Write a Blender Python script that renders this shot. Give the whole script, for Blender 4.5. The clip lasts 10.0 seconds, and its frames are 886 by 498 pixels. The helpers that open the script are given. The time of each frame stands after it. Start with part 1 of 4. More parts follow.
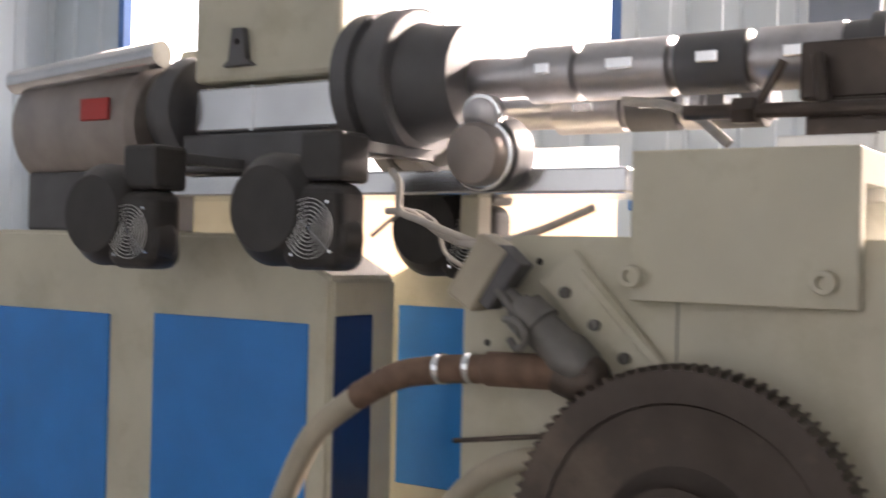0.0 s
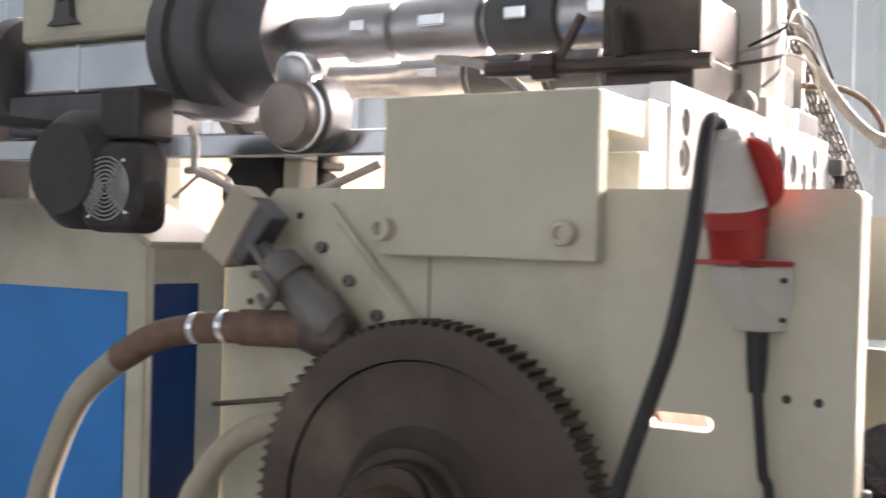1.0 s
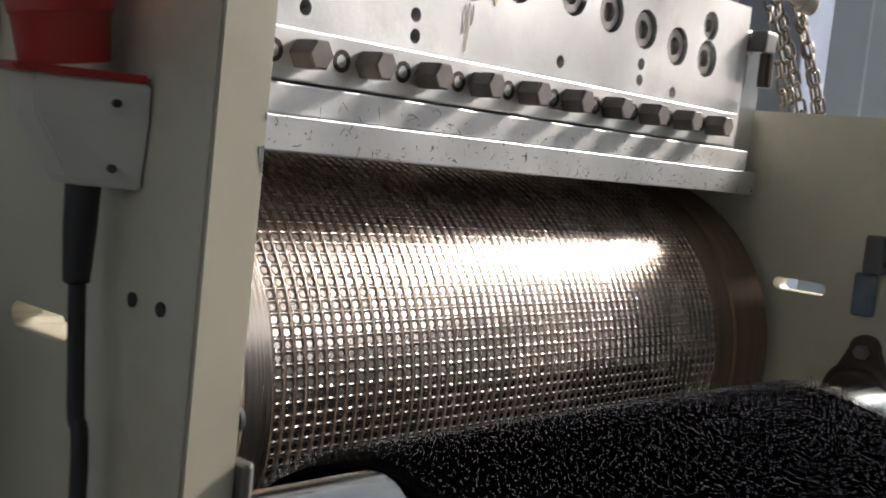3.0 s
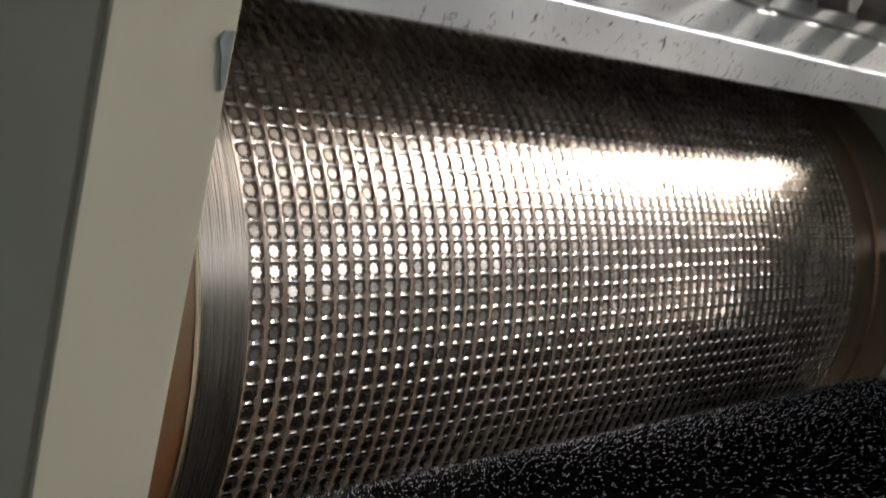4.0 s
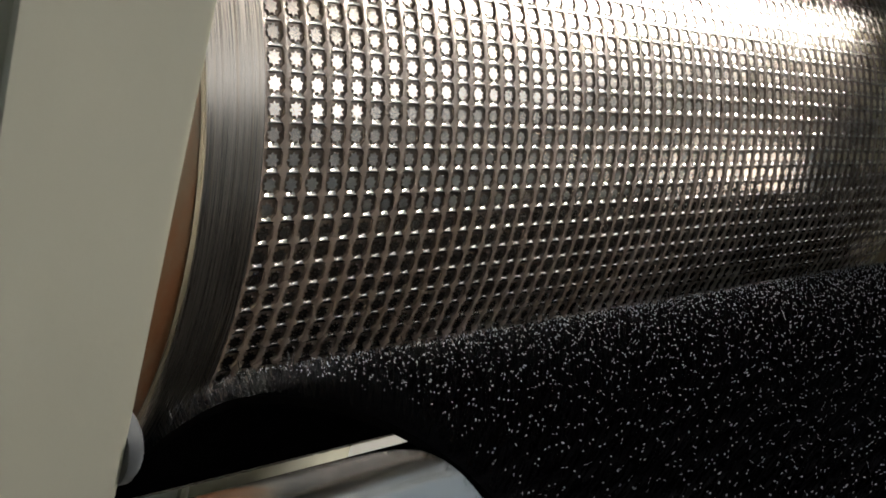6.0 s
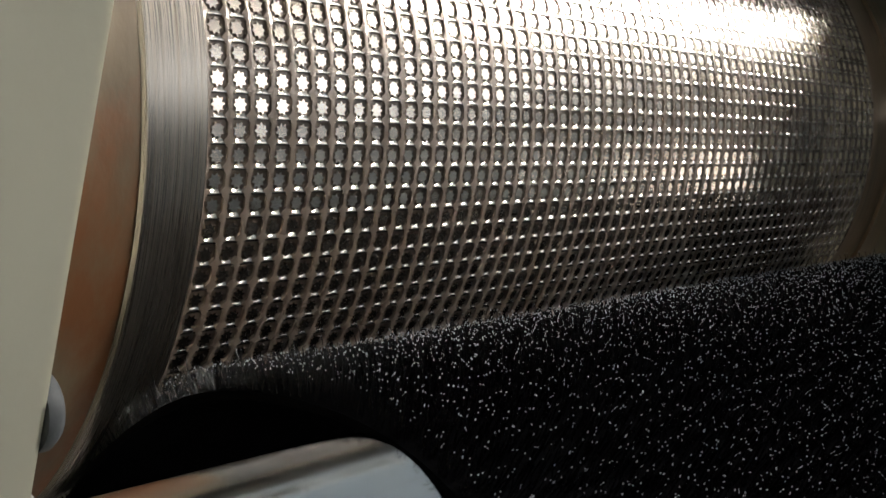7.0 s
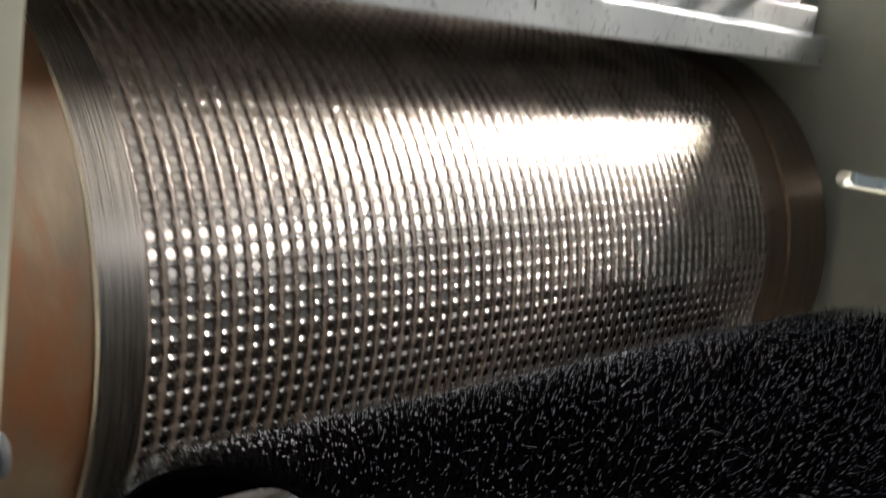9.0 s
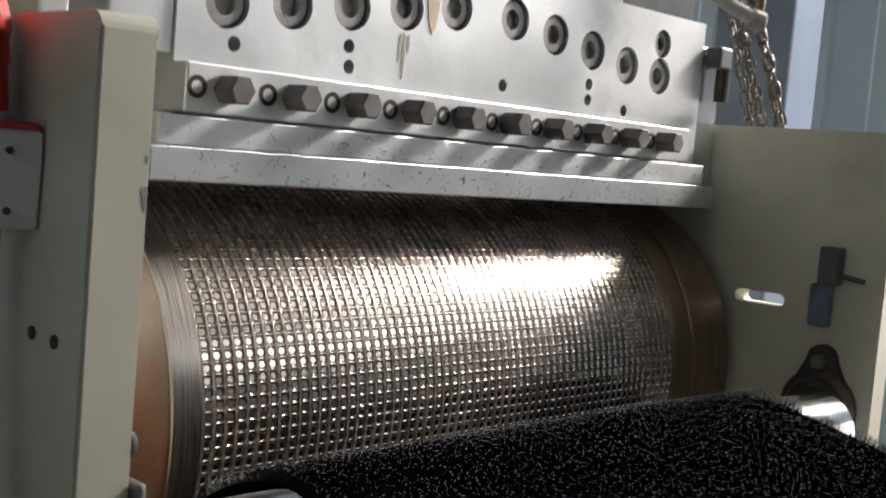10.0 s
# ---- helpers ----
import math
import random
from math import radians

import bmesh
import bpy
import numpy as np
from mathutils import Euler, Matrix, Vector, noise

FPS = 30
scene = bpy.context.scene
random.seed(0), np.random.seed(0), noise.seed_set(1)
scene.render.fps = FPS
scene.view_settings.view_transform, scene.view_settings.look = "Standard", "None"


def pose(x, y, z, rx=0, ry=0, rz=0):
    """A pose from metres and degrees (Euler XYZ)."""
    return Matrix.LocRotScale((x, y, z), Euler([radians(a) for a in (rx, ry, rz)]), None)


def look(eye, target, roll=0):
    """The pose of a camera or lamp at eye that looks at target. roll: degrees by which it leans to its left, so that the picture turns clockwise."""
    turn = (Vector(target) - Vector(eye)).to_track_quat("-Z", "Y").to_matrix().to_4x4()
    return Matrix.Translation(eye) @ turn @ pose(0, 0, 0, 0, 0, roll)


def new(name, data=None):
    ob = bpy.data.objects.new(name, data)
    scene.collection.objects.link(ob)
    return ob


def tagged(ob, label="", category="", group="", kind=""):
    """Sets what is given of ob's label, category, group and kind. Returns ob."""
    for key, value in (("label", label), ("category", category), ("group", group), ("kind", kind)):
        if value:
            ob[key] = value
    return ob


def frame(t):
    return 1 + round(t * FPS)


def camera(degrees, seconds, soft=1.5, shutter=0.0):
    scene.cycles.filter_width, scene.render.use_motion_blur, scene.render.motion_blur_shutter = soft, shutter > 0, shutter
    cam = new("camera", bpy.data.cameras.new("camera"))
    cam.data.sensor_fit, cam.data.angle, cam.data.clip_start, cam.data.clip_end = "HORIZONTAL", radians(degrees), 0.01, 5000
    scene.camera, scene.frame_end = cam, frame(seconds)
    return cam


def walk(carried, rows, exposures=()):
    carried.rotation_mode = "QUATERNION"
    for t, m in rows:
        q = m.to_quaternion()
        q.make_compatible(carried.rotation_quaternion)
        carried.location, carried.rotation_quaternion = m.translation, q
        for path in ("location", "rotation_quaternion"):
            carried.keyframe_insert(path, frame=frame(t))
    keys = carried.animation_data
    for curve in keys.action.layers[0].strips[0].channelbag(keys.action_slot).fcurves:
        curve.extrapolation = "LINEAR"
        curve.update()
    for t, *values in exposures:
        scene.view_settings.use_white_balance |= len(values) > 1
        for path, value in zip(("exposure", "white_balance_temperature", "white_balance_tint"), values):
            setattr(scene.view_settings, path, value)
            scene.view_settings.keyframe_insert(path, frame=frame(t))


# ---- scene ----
TOP = 1.35                      # height of the machine's side plates above the floor
Z = TOP


def shot(x, y, z, yaw, pitch, roll):
    return pose(x, y, z, 90 + pitch, 0, yaw) @ pose(0, 0, 0, 0, 0, roll)


cam = camera(42.03, 10.0, soft=1.6, shutter=0.45)
walk(cam, [
    (0, shot(-1.561, -0.374, 1.322, -56.78, 0.12, 1.39)),
    (0.5, shot(-1.487, -0.475, 1.297, -59.27, -0.77, 1.88)),
    (1, shot(-1.343, -0.574, 1.277, -59.23, -0.33, 1.67)),
    (1.5, shot(-1.087, -0.762, 1.291, -55.36, -0.28, 2.10)),
    (2, shot(-0.874, -0.905, 1.289, -53.48, -1.18, 2.37)),
    (2.5, shot(-0.637, -1.046, 1.259, -48.73, -3.47, 5.11)),
    (2.7, shot(-0.559, -1.021, 1.236, -47.96, -4.18, 5.01)),
    (3.8, shot(-0.213, -0.678, 1.238, -47.13, -10.67, 12.12)),
    (4, shot(-0.164, -0.607, 1.261, -47.96, -13.61, 13.70)),
    (4.5, shot(-0.112, -0.544, 1.228, -49.12, -17.55, 14.36)),
    (5, shot(-0.113, -0.519, 1.188, -48.82, -17.38, 15.17)),
    (5.7, shot(-0.104, -0.511, 1.191, -49.91, -19.22, 16.35)),
    (7, shot(-0.090, -0.524, 1.173, -51.43, -17.22, 15.17)),
    (7.5, shot(-0.094, -0.526, 1.175, -51.67, -17.06, 14.79)),
    (8, shot(-0.055, -0.516, 1.171, -52.46, -17.95, 14.58)),
    (8.5, shot(-0.045, -0.528, 1.179, -56.06, -17.82, 14.83)),
    (9, shot(-0.156, -0.702, 1.220, -48.51, -11.41, 7.80)),
    (9.5, shot(-0.272, -0.901, 1.262, -45.75, -7.09, 6.91)),
    (10, shot(-0.405, -1.065, 1.268, -45.57, -4.61, 4.87)),
], exposures=[(0, 0.7, 7400, 25), (1.0, 0.95, 6950, 22), (1.5, 0.7, 6700, 18), (2.0, 0.3, 6700, 17), (2.7, -0.45, 6600, 16), (4.0, -0.9, 6500, 12), (7.0, -0.75, 6400, 8), (8.5, -0.6, 6400, 9), (10, -0.8, 6300, 12)])

# ---- light ----
world = bpy.data.worlds.new("sky")
scene.world = world
world.use_nodes = True
wn = world.node_tree
sky = wn.nodes.new("ShaderNodeTexSky")
sky.sky_type, sky.sun_disc = "NISHITA", False
sky.sun_elevation, sky.sun_rotation = radians(34), radians(106)
wn.links.new(sky.outputs[0], wn.nodes["Background"].inputs[0])
wn.nodes["Background"].inputs[1].default_value = 0.085


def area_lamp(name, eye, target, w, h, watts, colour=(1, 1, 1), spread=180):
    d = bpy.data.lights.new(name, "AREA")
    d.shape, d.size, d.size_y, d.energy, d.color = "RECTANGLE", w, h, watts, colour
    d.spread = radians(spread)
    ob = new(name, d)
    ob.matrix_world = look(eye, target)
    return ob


# daylight through the hall's windows; last three are added lamps, source unseen
area_lamp("high_window_light", (4.40, -1.05, 3.50), (0.9, -0.05, 1.05), 0.95, 0.6, 162, (1.0, 0.94, 0.86), 80)
area_lamp("east_window_light", (4.35, 4.4, 3.2), (-0.6, 1.5, 1.0), 3.6, 1.8, 215, (1.0, 0.93, 0.86))
area_lamp("south_window_light", (4.40, -4.6, 3.4), (0.3, 0.0, 1.1), 2.4, 1.2, 24, (0.98, 0.98, 1.0))
# added low lamp for the sheen on the roller's lower side
area_lamp("low_sheen_light", (4.40, -1.35, 0.85), (0.6, -0.1, 0.95), 1.0, 1.1, 34, (1.0, 0.93, 0.87))
# added: brightens the floor for the roller's sheen, no such source seen
area_lamp("floor_sheen_light", (4.40, -2.7, 3.2), (2.9, -2.2, 0.0), 1.2, 0.6, 160, (1.0, 0.93, 0.85), 55)
# added fill from behind the camera, no window known there
area_lamp("west_fill_light", (-4.3, -1.5, 3.0), (0, 0, 1.1), 2.0, 1.4, 7, (1.0, 0.9, 0.8))


# ---- materials ----
def mat(name, base, rough=0.5, metal=0.0, vary=0.12, scale=6.0, bump=0.0, bscale=60.0, stain=None, stain_amt=0.5, stain_scale=3.0, coat=0.0, stretch=None, seed=0.0, spec=0.5, edge=(0.52, 0.72)):
    m = bpy.data.materials.new(name)
    m.use_nodes = True
    n, l = m.node_tree.nodes, m.node_tree.links
    b = n["Principled BSDF"]
    b.inputs["Roughness"].default_value, b.inputs["Metallic"].default_value = rough, metal
    b.inputs["Coat Weight"].default_value = coat
    b.inputs["Specular IOR Level"].default_value = spec
    tc = n.new("ShaderNodeTexCoord")
    mp = n.new("ShaderNodeMapping")
    l.new(tc.outputs["Object"], mp.inputs[0])
    mp.inputs["Location"].default_value = (seed, seed * 1.7, seed * 0.3)
    if stretch:
        mp.inputs["Scale"].default_value = stretch
    no = n.new("ShaderNodeTexNoise")
    no.inputs["Scale"].default_value, no.inputs["Detail"].default_value = scale, 6
    l.new(mp.outputs[0], no.inputs["Vector"])
    rp = n.new("ShaderNodeValToRGB")
    rp.color_ramp.elements[0].position, rp.color_ramp.elements[1].position = 0.3, 0.7
    rp.color_ramp.elements[0].color = (*[c * (1 - vary) for c in base], 1)
    rp.color_ramp.elements[1].color = (*[min(1, c * (1 + vary)) for c in base], 1)
    l.new(no.outputs["Fac"], rp.inputs[0])
    col = rp.outputs[0]
    if stain:
        n2 = n.new("ShaderNodeTexNoise")
        n2.inputs["Scale"].default_value, n2.inputs["Detail"].default_value = stain_scale, 8
        n2.inputs["Roughness"].default_value = 0.65
        l.new(mp.outputs[0], n2.inputs["Vector"])
        r2 = n.new("ShaderNodeValToRGB")
        r2.color_ramp.elements[0].position, r2.color_ramp.elements[1].position = edge
        r2.color_ramp.elements[1].color = (stain_amt,) * 3 + (1,)
        r2.color_ramp.elements[0].color = (0, 0, 0, 1)
        l.new(n2.outputs["Fac"], r2.inputs[0])
        mx = n.new("ShaderNodeMix")
        mx.data_type = "RGBA"
        l.new(r2.outputs[0], mx.inputs[0])
        l.new(col, mx.inputs[6])
        mx.inputs[7].default_value = (*stain, 1)
        col = mx.outputs[2]
    l.new(col, b.inputs["Base Color"])
    rr = n.new("ShaderNodeMapRange")
    rr.inputs[3].default_value, rr.inputs[4].default_value = max(0.03, rough - 0.1), min(1, rough + 0.1)
    l.new(no.outputs["Fac"], rr.inputs[0])
    l.new(rr.outputs[0], b.inputs["Roughness"])
    if bump:
        n3 = n.new("ShaderNodeTexNoise")
        n3.inputs["Scale"].default_value, n3.inputs["Detail"].default_value = bscale, 4
        l.new(mp.outputs[0], n3.inputs["Vector"])
        bp = n.new("ShaderNodeBump")
        bp.inputs["Strength"].default_value, bp.inputs["Distance"].default_value = bump, 0.002
        l.new(n3.outputs["Fac"], bp.inputs["Height"])
        l.new(bp.outputs[0], b.inputs["Normal"])
    return m


def glow(name, colour, strength):
    m = bpy.data.materials.new(name)
    m.use_nodes = True
    b = m.node_tree.nodes["Principled BSDF"]
    b.inputs["Base Color"].default_value = (*colour, 1)
    b.inputs["Emission Color"].default_value = (*colour, 1)
    b.inputs["Emission Strength"].default_value = strength
    return m


CREAM = mat("cream machine paint", (0.54, 0.52, 0.415), 0.45, vary=0.09, scale=5, bump=0.14, bscale=70, stain=(0.34, 0.32, 0.20), stain_amt=0.55, stain_scale=4.5)
BLUE = mat("blue cabinet paint", (0.004, 0.21, 0.62), 0.35, vary=0.08, bump=0.1, bscale=120)
STEEL = mat("brushed die steel", (0.78, 0.78, 0.765), 0.37, 0.7, vary=0.1, scale=9, bump=0.12, bscale=150, stain=(0.42, 0.40, 0.36), stain_amt=0.5, stain_scale=7)
LIPM = mat("chipped die lip steel", (0.56, 0.575, 0.58), 0.38, 0.8, vary=0.14, scale=7, bump=0.15, bscale=120, stain=(0.05, 0.045, 0.04), stain_amt=0.95, stain_scale=75, edge=(0.635, 0.66))
ROLL = mat("embossed roller steel", (0.235, 0.188, 0.158), 0.27, 0.4, vary=0.2, scale=14, bump=0.1, bscale=300, stain=(0.17, 0.11, 0.07), stain_amt=0.6, stain_scale=9)
PIT = mat("pocket floor steel in a darker tone", (0.135, 0.104, 0.085), 0.30, 0.35, vary=0.3, scale=50)
# bright copy of the roller steel, paints glints on lower walls and bars
POCKET = mat("pocket steel with painted glint", (0.64, 0.58, 0.53), 0.23, 1.0, vary=0.15, scale=30)
STAR = mat("polished star steel", (0.80, 0.70, 0.61), 0.20, 1.0, vary=0.12, scale=30, stain=(0.42, 0.27, 0.17), stain_amt=0.6, stain_scale=25)
RIM = mat("turned rim steel", (0.29, 0.258, 0.225), 0.28, 0.95, vary=0.25, scale=3, stretch=(620, 4, 4), bump=0.04, bscale=3, stain=(0.25, 0.18, 0.12), stain_amt=0.5, stain_scale=0.6)
RUST = mat("rust stained steel", (0.115, 0.082, 0.048), 0.5, 0.35, vary=0.4, scale=9, stretch=(2.2, 1.2, 1.2), stain=(0.15, 0.055, 0.018), stain_amt=0.9, stain_scale=7, edge=(0.44, 0.60), bump=0.2, bscale=40)
FARRIM = mat("brown oiled steel", (0.19, 0.13, 0.085), 0.38, 0.65, vary=0.4, scale=4, stretch=(10, 1, 1), bump=0.15, bscale=30, stain=(0.09, 0.055, 0.035), stain_amt=0.7, stain_scale=4)
# darker copy of the cabinet blue, the side panel's shade painted in
SHADED_BLUE = mat("shaded blue cabinet paint", (0.006, 0.03, 0.12), 0.4, vary=0.1, scale=4)
DULL = mat("dull heat tinted steel", (0.33, 0.29, 0.27), 0.55, 0.5, vary=0.15, scale=12)
CHROME = mat("chromed steel", (0.9, 0.93, 0.96), 0.17, 1.0, vary=0.05, scale=12, bump=0.05, bscale=200)
BLACK = mat("black plastic", (0.028, 0.026, 0.025), 0.5, vary=0.3, scale=14, bump=0.2, bscale=40)
MAT = mat("black mat base", (0.0022, 0.0022, 0.0026), 0.6, vary=0.3, scale=40, bump=0.2, bscale=200, spec=0.0)
PILE = mat("black bristle plastic", (0.002, 0.002, 0.0026), 0.22, vary=0.3, scale=40, spec=0.13)
# near-white colour stands in for glints on black bristles
BRISTLE = mat("bristle tips with painted glint", (0.70, 0.71, 0.76), 0.2, vary=0.3, scale=30)
IRON = mat("oily cast iron", (0.075, 0.06, 0.052), 0.42, 0.6, vary=0.3, scale=7, bump=0.3, bscale=60, stain=(0.20, 0.155, 0.12), stain_amt=0.65, stain_scale=6)
SCREW = mat("grey socket screw steel", (0.30, 0.28, 0.265), 0.42, 0.55, vary=0.25, scale=40, bump=0.2, bscale=120)
SHAFT = mat("worn brown shaft steel", (0.20, 0.135, 0.10), 0.32, 0.7, vary=0.35, scale=12, bump=0.2, bscale=60, stain=(0.36, 0.31, 0.27), stain_amt=0.7, stain_scale=9)
RED = mat("red plastic", (0.42, 0.035, 0.03), 0.35, vary=0.08)
WHITE = mat("grey white plastic", (0.58, 0.565, 0.52), 0.42, vary=0.06, scale=12)
RUBBER = mat("black rubber cable", (0.018, 0.018, 0.02), 0.5, vary=0.2, scale=20)
HOSE = mat("wrapped brown hose", (0.16, 0.10, 0.07), 0.75, vary=0.3, scale=30, bump=0.5, bscale=120)
PALEHOSE = mat("pale rubber hose", (0.40, 0.36, 0.28), 0.55, vary=0.12, scale=10)
FITTING = mat("dirty grey fitting", (0.16, 0.155, 0.145), 0.45, 0.4, vary=0.25, scale=14, bump=0.25, bscale=80)
BOLT = mat("dull grey bolt steel", (0.145, 0.132, 0.124), 0.5, 0.5, vary=0.25, scale=30, bump=0.2, bscale=120)
# shade put into the colour, so cap, journal and terminal boxes look unlit
SHADED_GREY = mat("darkened grey casting", (0.05, 0.054, 0.058), 0.6, 0.0, vary=0.3, scale=20, bump=0.3, bscale=90, spec=0.15)
GALV = mat("galvanised sheet", (0.70, 0.72, 0.74), 0.19, 0.95, vary=0.15, scale=5, bump=0.15, bscale=20)
WALLM = mat("pale blue metal sheet", (0.50, 0.58, 0.64), 0.45, 0.0, vary=0.06, scale=2, bump=0.1, bscale=20)
FLOORM = mat("stained concrete", (0.24, 0.23, 0.21), 0.7, vary=0.2, scale=2, bump=0.3, bscale=40, stain=(0.1, 0.095, 0.085), stain_amt=0.6, stain_scale=1.2)
SANDY = mat("sandy yard", (0.48, 0.36, 0.24), 0.9, vary=0.2, scale=1.5)
OUTSIDE = glow("bright sky", (0.93, 0.97, 1.0), 3.0)
YARD = glow("glowing sandy backdrop", (0.95, 0.72, 0.50), 0.9)
BAND = mat("heater band steel", (0.52, 0.51, 0.52), 0.33, 0.85, vary=0.15, scale=8, bump=0.2, bscale=30, stain=(0.22, 0.2, 0.2), stain_amt=0.5, stain_scale=6)
FRAMEBLUE = mat("blue window frame", (0.06, 0.16, 0.4), 0.4)
DARKGREY = mat("dark grey painted metal", (0.09, 0.09, 0.095), 0.5, vary=0.2, scale=9, bump=0.2)
WIRE = mat("pale braided sleeve", (0.40, 0.375, 0.34), 0.7, vary=0.15, scale=60, bump=0.4, bscale=300)
CHAINM = mat("oily chain steel", (0.13, 0.115, 0.10), 0.33, 0.9, vary=0.3, scale=30)

# ---- building helpers ----
ORIGIN = {}


def thing(name, at, label, category, group="", kind=""):
    ob = new(name)
    ob.empty_display_size = 0.05
    ob.location = at
    ORIGIN[ob] = Vector(at)
    return tagged(ob, label, category, group, kind)


def part(name, bm, material, parent=None, label="", smooth=False, kind=""):
    """One bmesh, in world places, as one mesh object under its thing or part."""
    at = ORIGIN[parent] if parent else Vector((0, 0, 0))
    bmesh.ops.translate(bm, verts=bm.verts, vec=-at)
    me = bpy.data.meshes.new(name)
    bm.to_mesh(me)
    bm.free()
    me.materials.append(material)
    if smooth:
        me.polygons.foreach_set("use_smooth", [True] * len(me.polygons))
        me.set_sharp_from_angle(angle=radians(40))
    ob = new(name, me)
    ob.parent = parent
    if parent:
        ORIGIN[ob] = at
    return tagged(ob, label, kind=kind)


def setting(name, bm, material, label, category, kind="structure"):
    ob = part(name, bm, material)
    ORIGIN[ob] = Vector((0, 0, 0))
    return tagged(ob, label, category, kind=kind)


def B():
    return bmesh.new()


def box(bm, x0, x1, y0, y1, z0, z1, bevel=0.0, seg=2):
    r = bmesh.ops.create_cube(bm, size=1)
    vs = r["verts"]
    for v in vs:
        v.co = Vector((x0 + (v.co.x + 0.5) * (x1 - x0), y0 + (v.co.y + 0.5) * (y1 - y0), z0 + (v.co.z + 0.5) * (z1 - z0)))
    if bevel:
        es = list({e for v in vs for e in v.link_edges})
        bmesh.ops.bevel(bm, geom=es, offset=bevel, segments=seg, affect="EDGES", profile=0.5)
    return bm


def ring_frame(a, b):
    d = (Vector(b) - Vector(a)).normalized()
    u = d.cross(Vector((0, 0, 1)) if abs(d.z) < 0.9 else Vector((0, 1, 0))).normalized()
    return d, u, d.cross(u)


def lathe(bm, a, b, profile, seg=32, closed=True):
    """Turns (along, radius) pairs about the line from a to b; along in metres from a."""
    d, u, w = ring_frame(a, b)
    rings = []
    for s, r in profile:
        c = Vector(a) + d * s
        rings.append([bm.verts.new(c + (u * math.cos(k * math.tau / seg) + w * math.sin(k * math.tau / seg)) * r) for k in range(seg)])
    for p, q in zip(rings, rings[1:]):
        for k in range(seg):
            bm.faces.new((p[k], q[k], q[(k + 1) % seg], p[(k + 1) % seg]))
    if closed:
        bm.faces.new(rings[0])
        bm.faces.new(rings[-1][::-1])
    bmesh.ops.recalc_face_normals(bm, faces=bm.faces)
    return bm


def rod(bm, a, b, r, seg=20, bevel=0.0):
    n = (Vector(b) - Vector(a)).length
    e = min(bevel, n * 0.4, r * 0.6)
    prof = [(0, r), (n, r)] if not e else [(0, r - e), (e, r), (n - e, r), (n, r - e)]
    return lathe(bm, a, b, prof, seg)


def smooth_line(pts, n=8):
    """Catmull-Rom points through pts."""
    P = [Vector(p) for p in pts]
    P = [P[0] * 2 - P[1]] + P + [P[-1] * 2 - P[-2]]
    out = []
    for i in range(1, len(P) - 2):
        a, b, c, d = P[i - 1:i + 3]
        for k in range(n):
            t = k / n
            out.append(0.5 * ((2 * b) + (c - a) * t + (2 * a - 5 * b + 4 * c - d) * t * t + (3 * b - a - 3 * c + d) * t ** 3))
    return out + [P[-2]]


def tube(bm, pts, r, seg=10, n=8, ripple=0.0):
    line = smooth_line(pts, n)
    up = Vector((0.31, 0.17, 0.93))
    rings = []
    for i, p in enumerate(line):
        d = (line[min(i + 1, len(line) - 1)] - line[max(i - 1, 0)]).normalized()
        u = (up - d * up.dot(d)).normalized()
        up, w = u, d.cross(u)
        q = r * (1 + ripple * (1 if i % 2 else -1))
        rings.append([bm.verts.new(p + (u * math.cos(k * math.tau / seg) + w * math.sin(k * math.tau / seg)) * q) for k in range(seg)])
    for p, q in zip(rings, rings[1:]):
        for k in range(seg):
            bm.faces.new((p[k], q[k], q[(k + 1) % seg], p[(k + 1) % seg]))
    bm.faces.new(rings[0][::-1])
    bm.faces.new(rings[-1])
    bmesh.ops.recalc_face_normals(bm, faces=bm.faces)
    return bm


def circle(y, z, r, n=20):
    return [(y + r * math.cos(k * math.tau / n), z + r * math.sin(k * math.tau / n)) for k in range(n)]


def slot_loop(y0, y1, z, r, n=6):
    a = [(y1 - r + r * math.sin(k * math.pi / n), z + r * math.cos(k * math.pi / n)) for k in range(n + 1)]
    b = [(y0 + r - r * math.sin(k * math.pi / n), z - r * math.cos(k * math.pi / n)) for k in range(n + 1)]
    return a + b


def pierced(bm, outer, holes, place, depth):
    """A sheet with holes through it: loops in the plane, place(u, v, w) gives the world point, w from 0 to depth."""
    loops = [outer] + holes
    fronts, edges = [], []
    for lp in loops:
        vs = [bm.verts.new(place(u, v, 0)) for u, v in lp]
        fronts.append(vs)
        edges += [bm.edges.new((vs[i], vs[(i + 1) % len(vs)])) for i in range(len(vs))]
    made = bmesh.ops.triangle_fill(bm, use_beauty=True, use_dissolve=False, edges=edges)
    faces = [f for f in made["geom"] if isinstance(f, bmesh.types.BMFace)]
    shift = Vector(place(0, 0, depth)) - Vector(place(0, 0, 0))
    back = {}
    for vs in fronts:
        for v in vs:
            back[v] = bm.verts.new(v.co + shift)
    for f in faces:
        bm.faces.new([back[v] for v in reversed(f.verts)])
    for vs in fronts:
        for i in range(len(vs)):
            a, b = vs[i], vs[(i + 1) % len(vs)]
            bm.faces.new((a, b, back[b], back[a]))
    bmesh.ops.recalc_face_normals(bm, faces=bm.faces)
    return bm


def hexbolt(bm, a, b, r):
    return rod(bm, a, b, r, 6, 0.002)

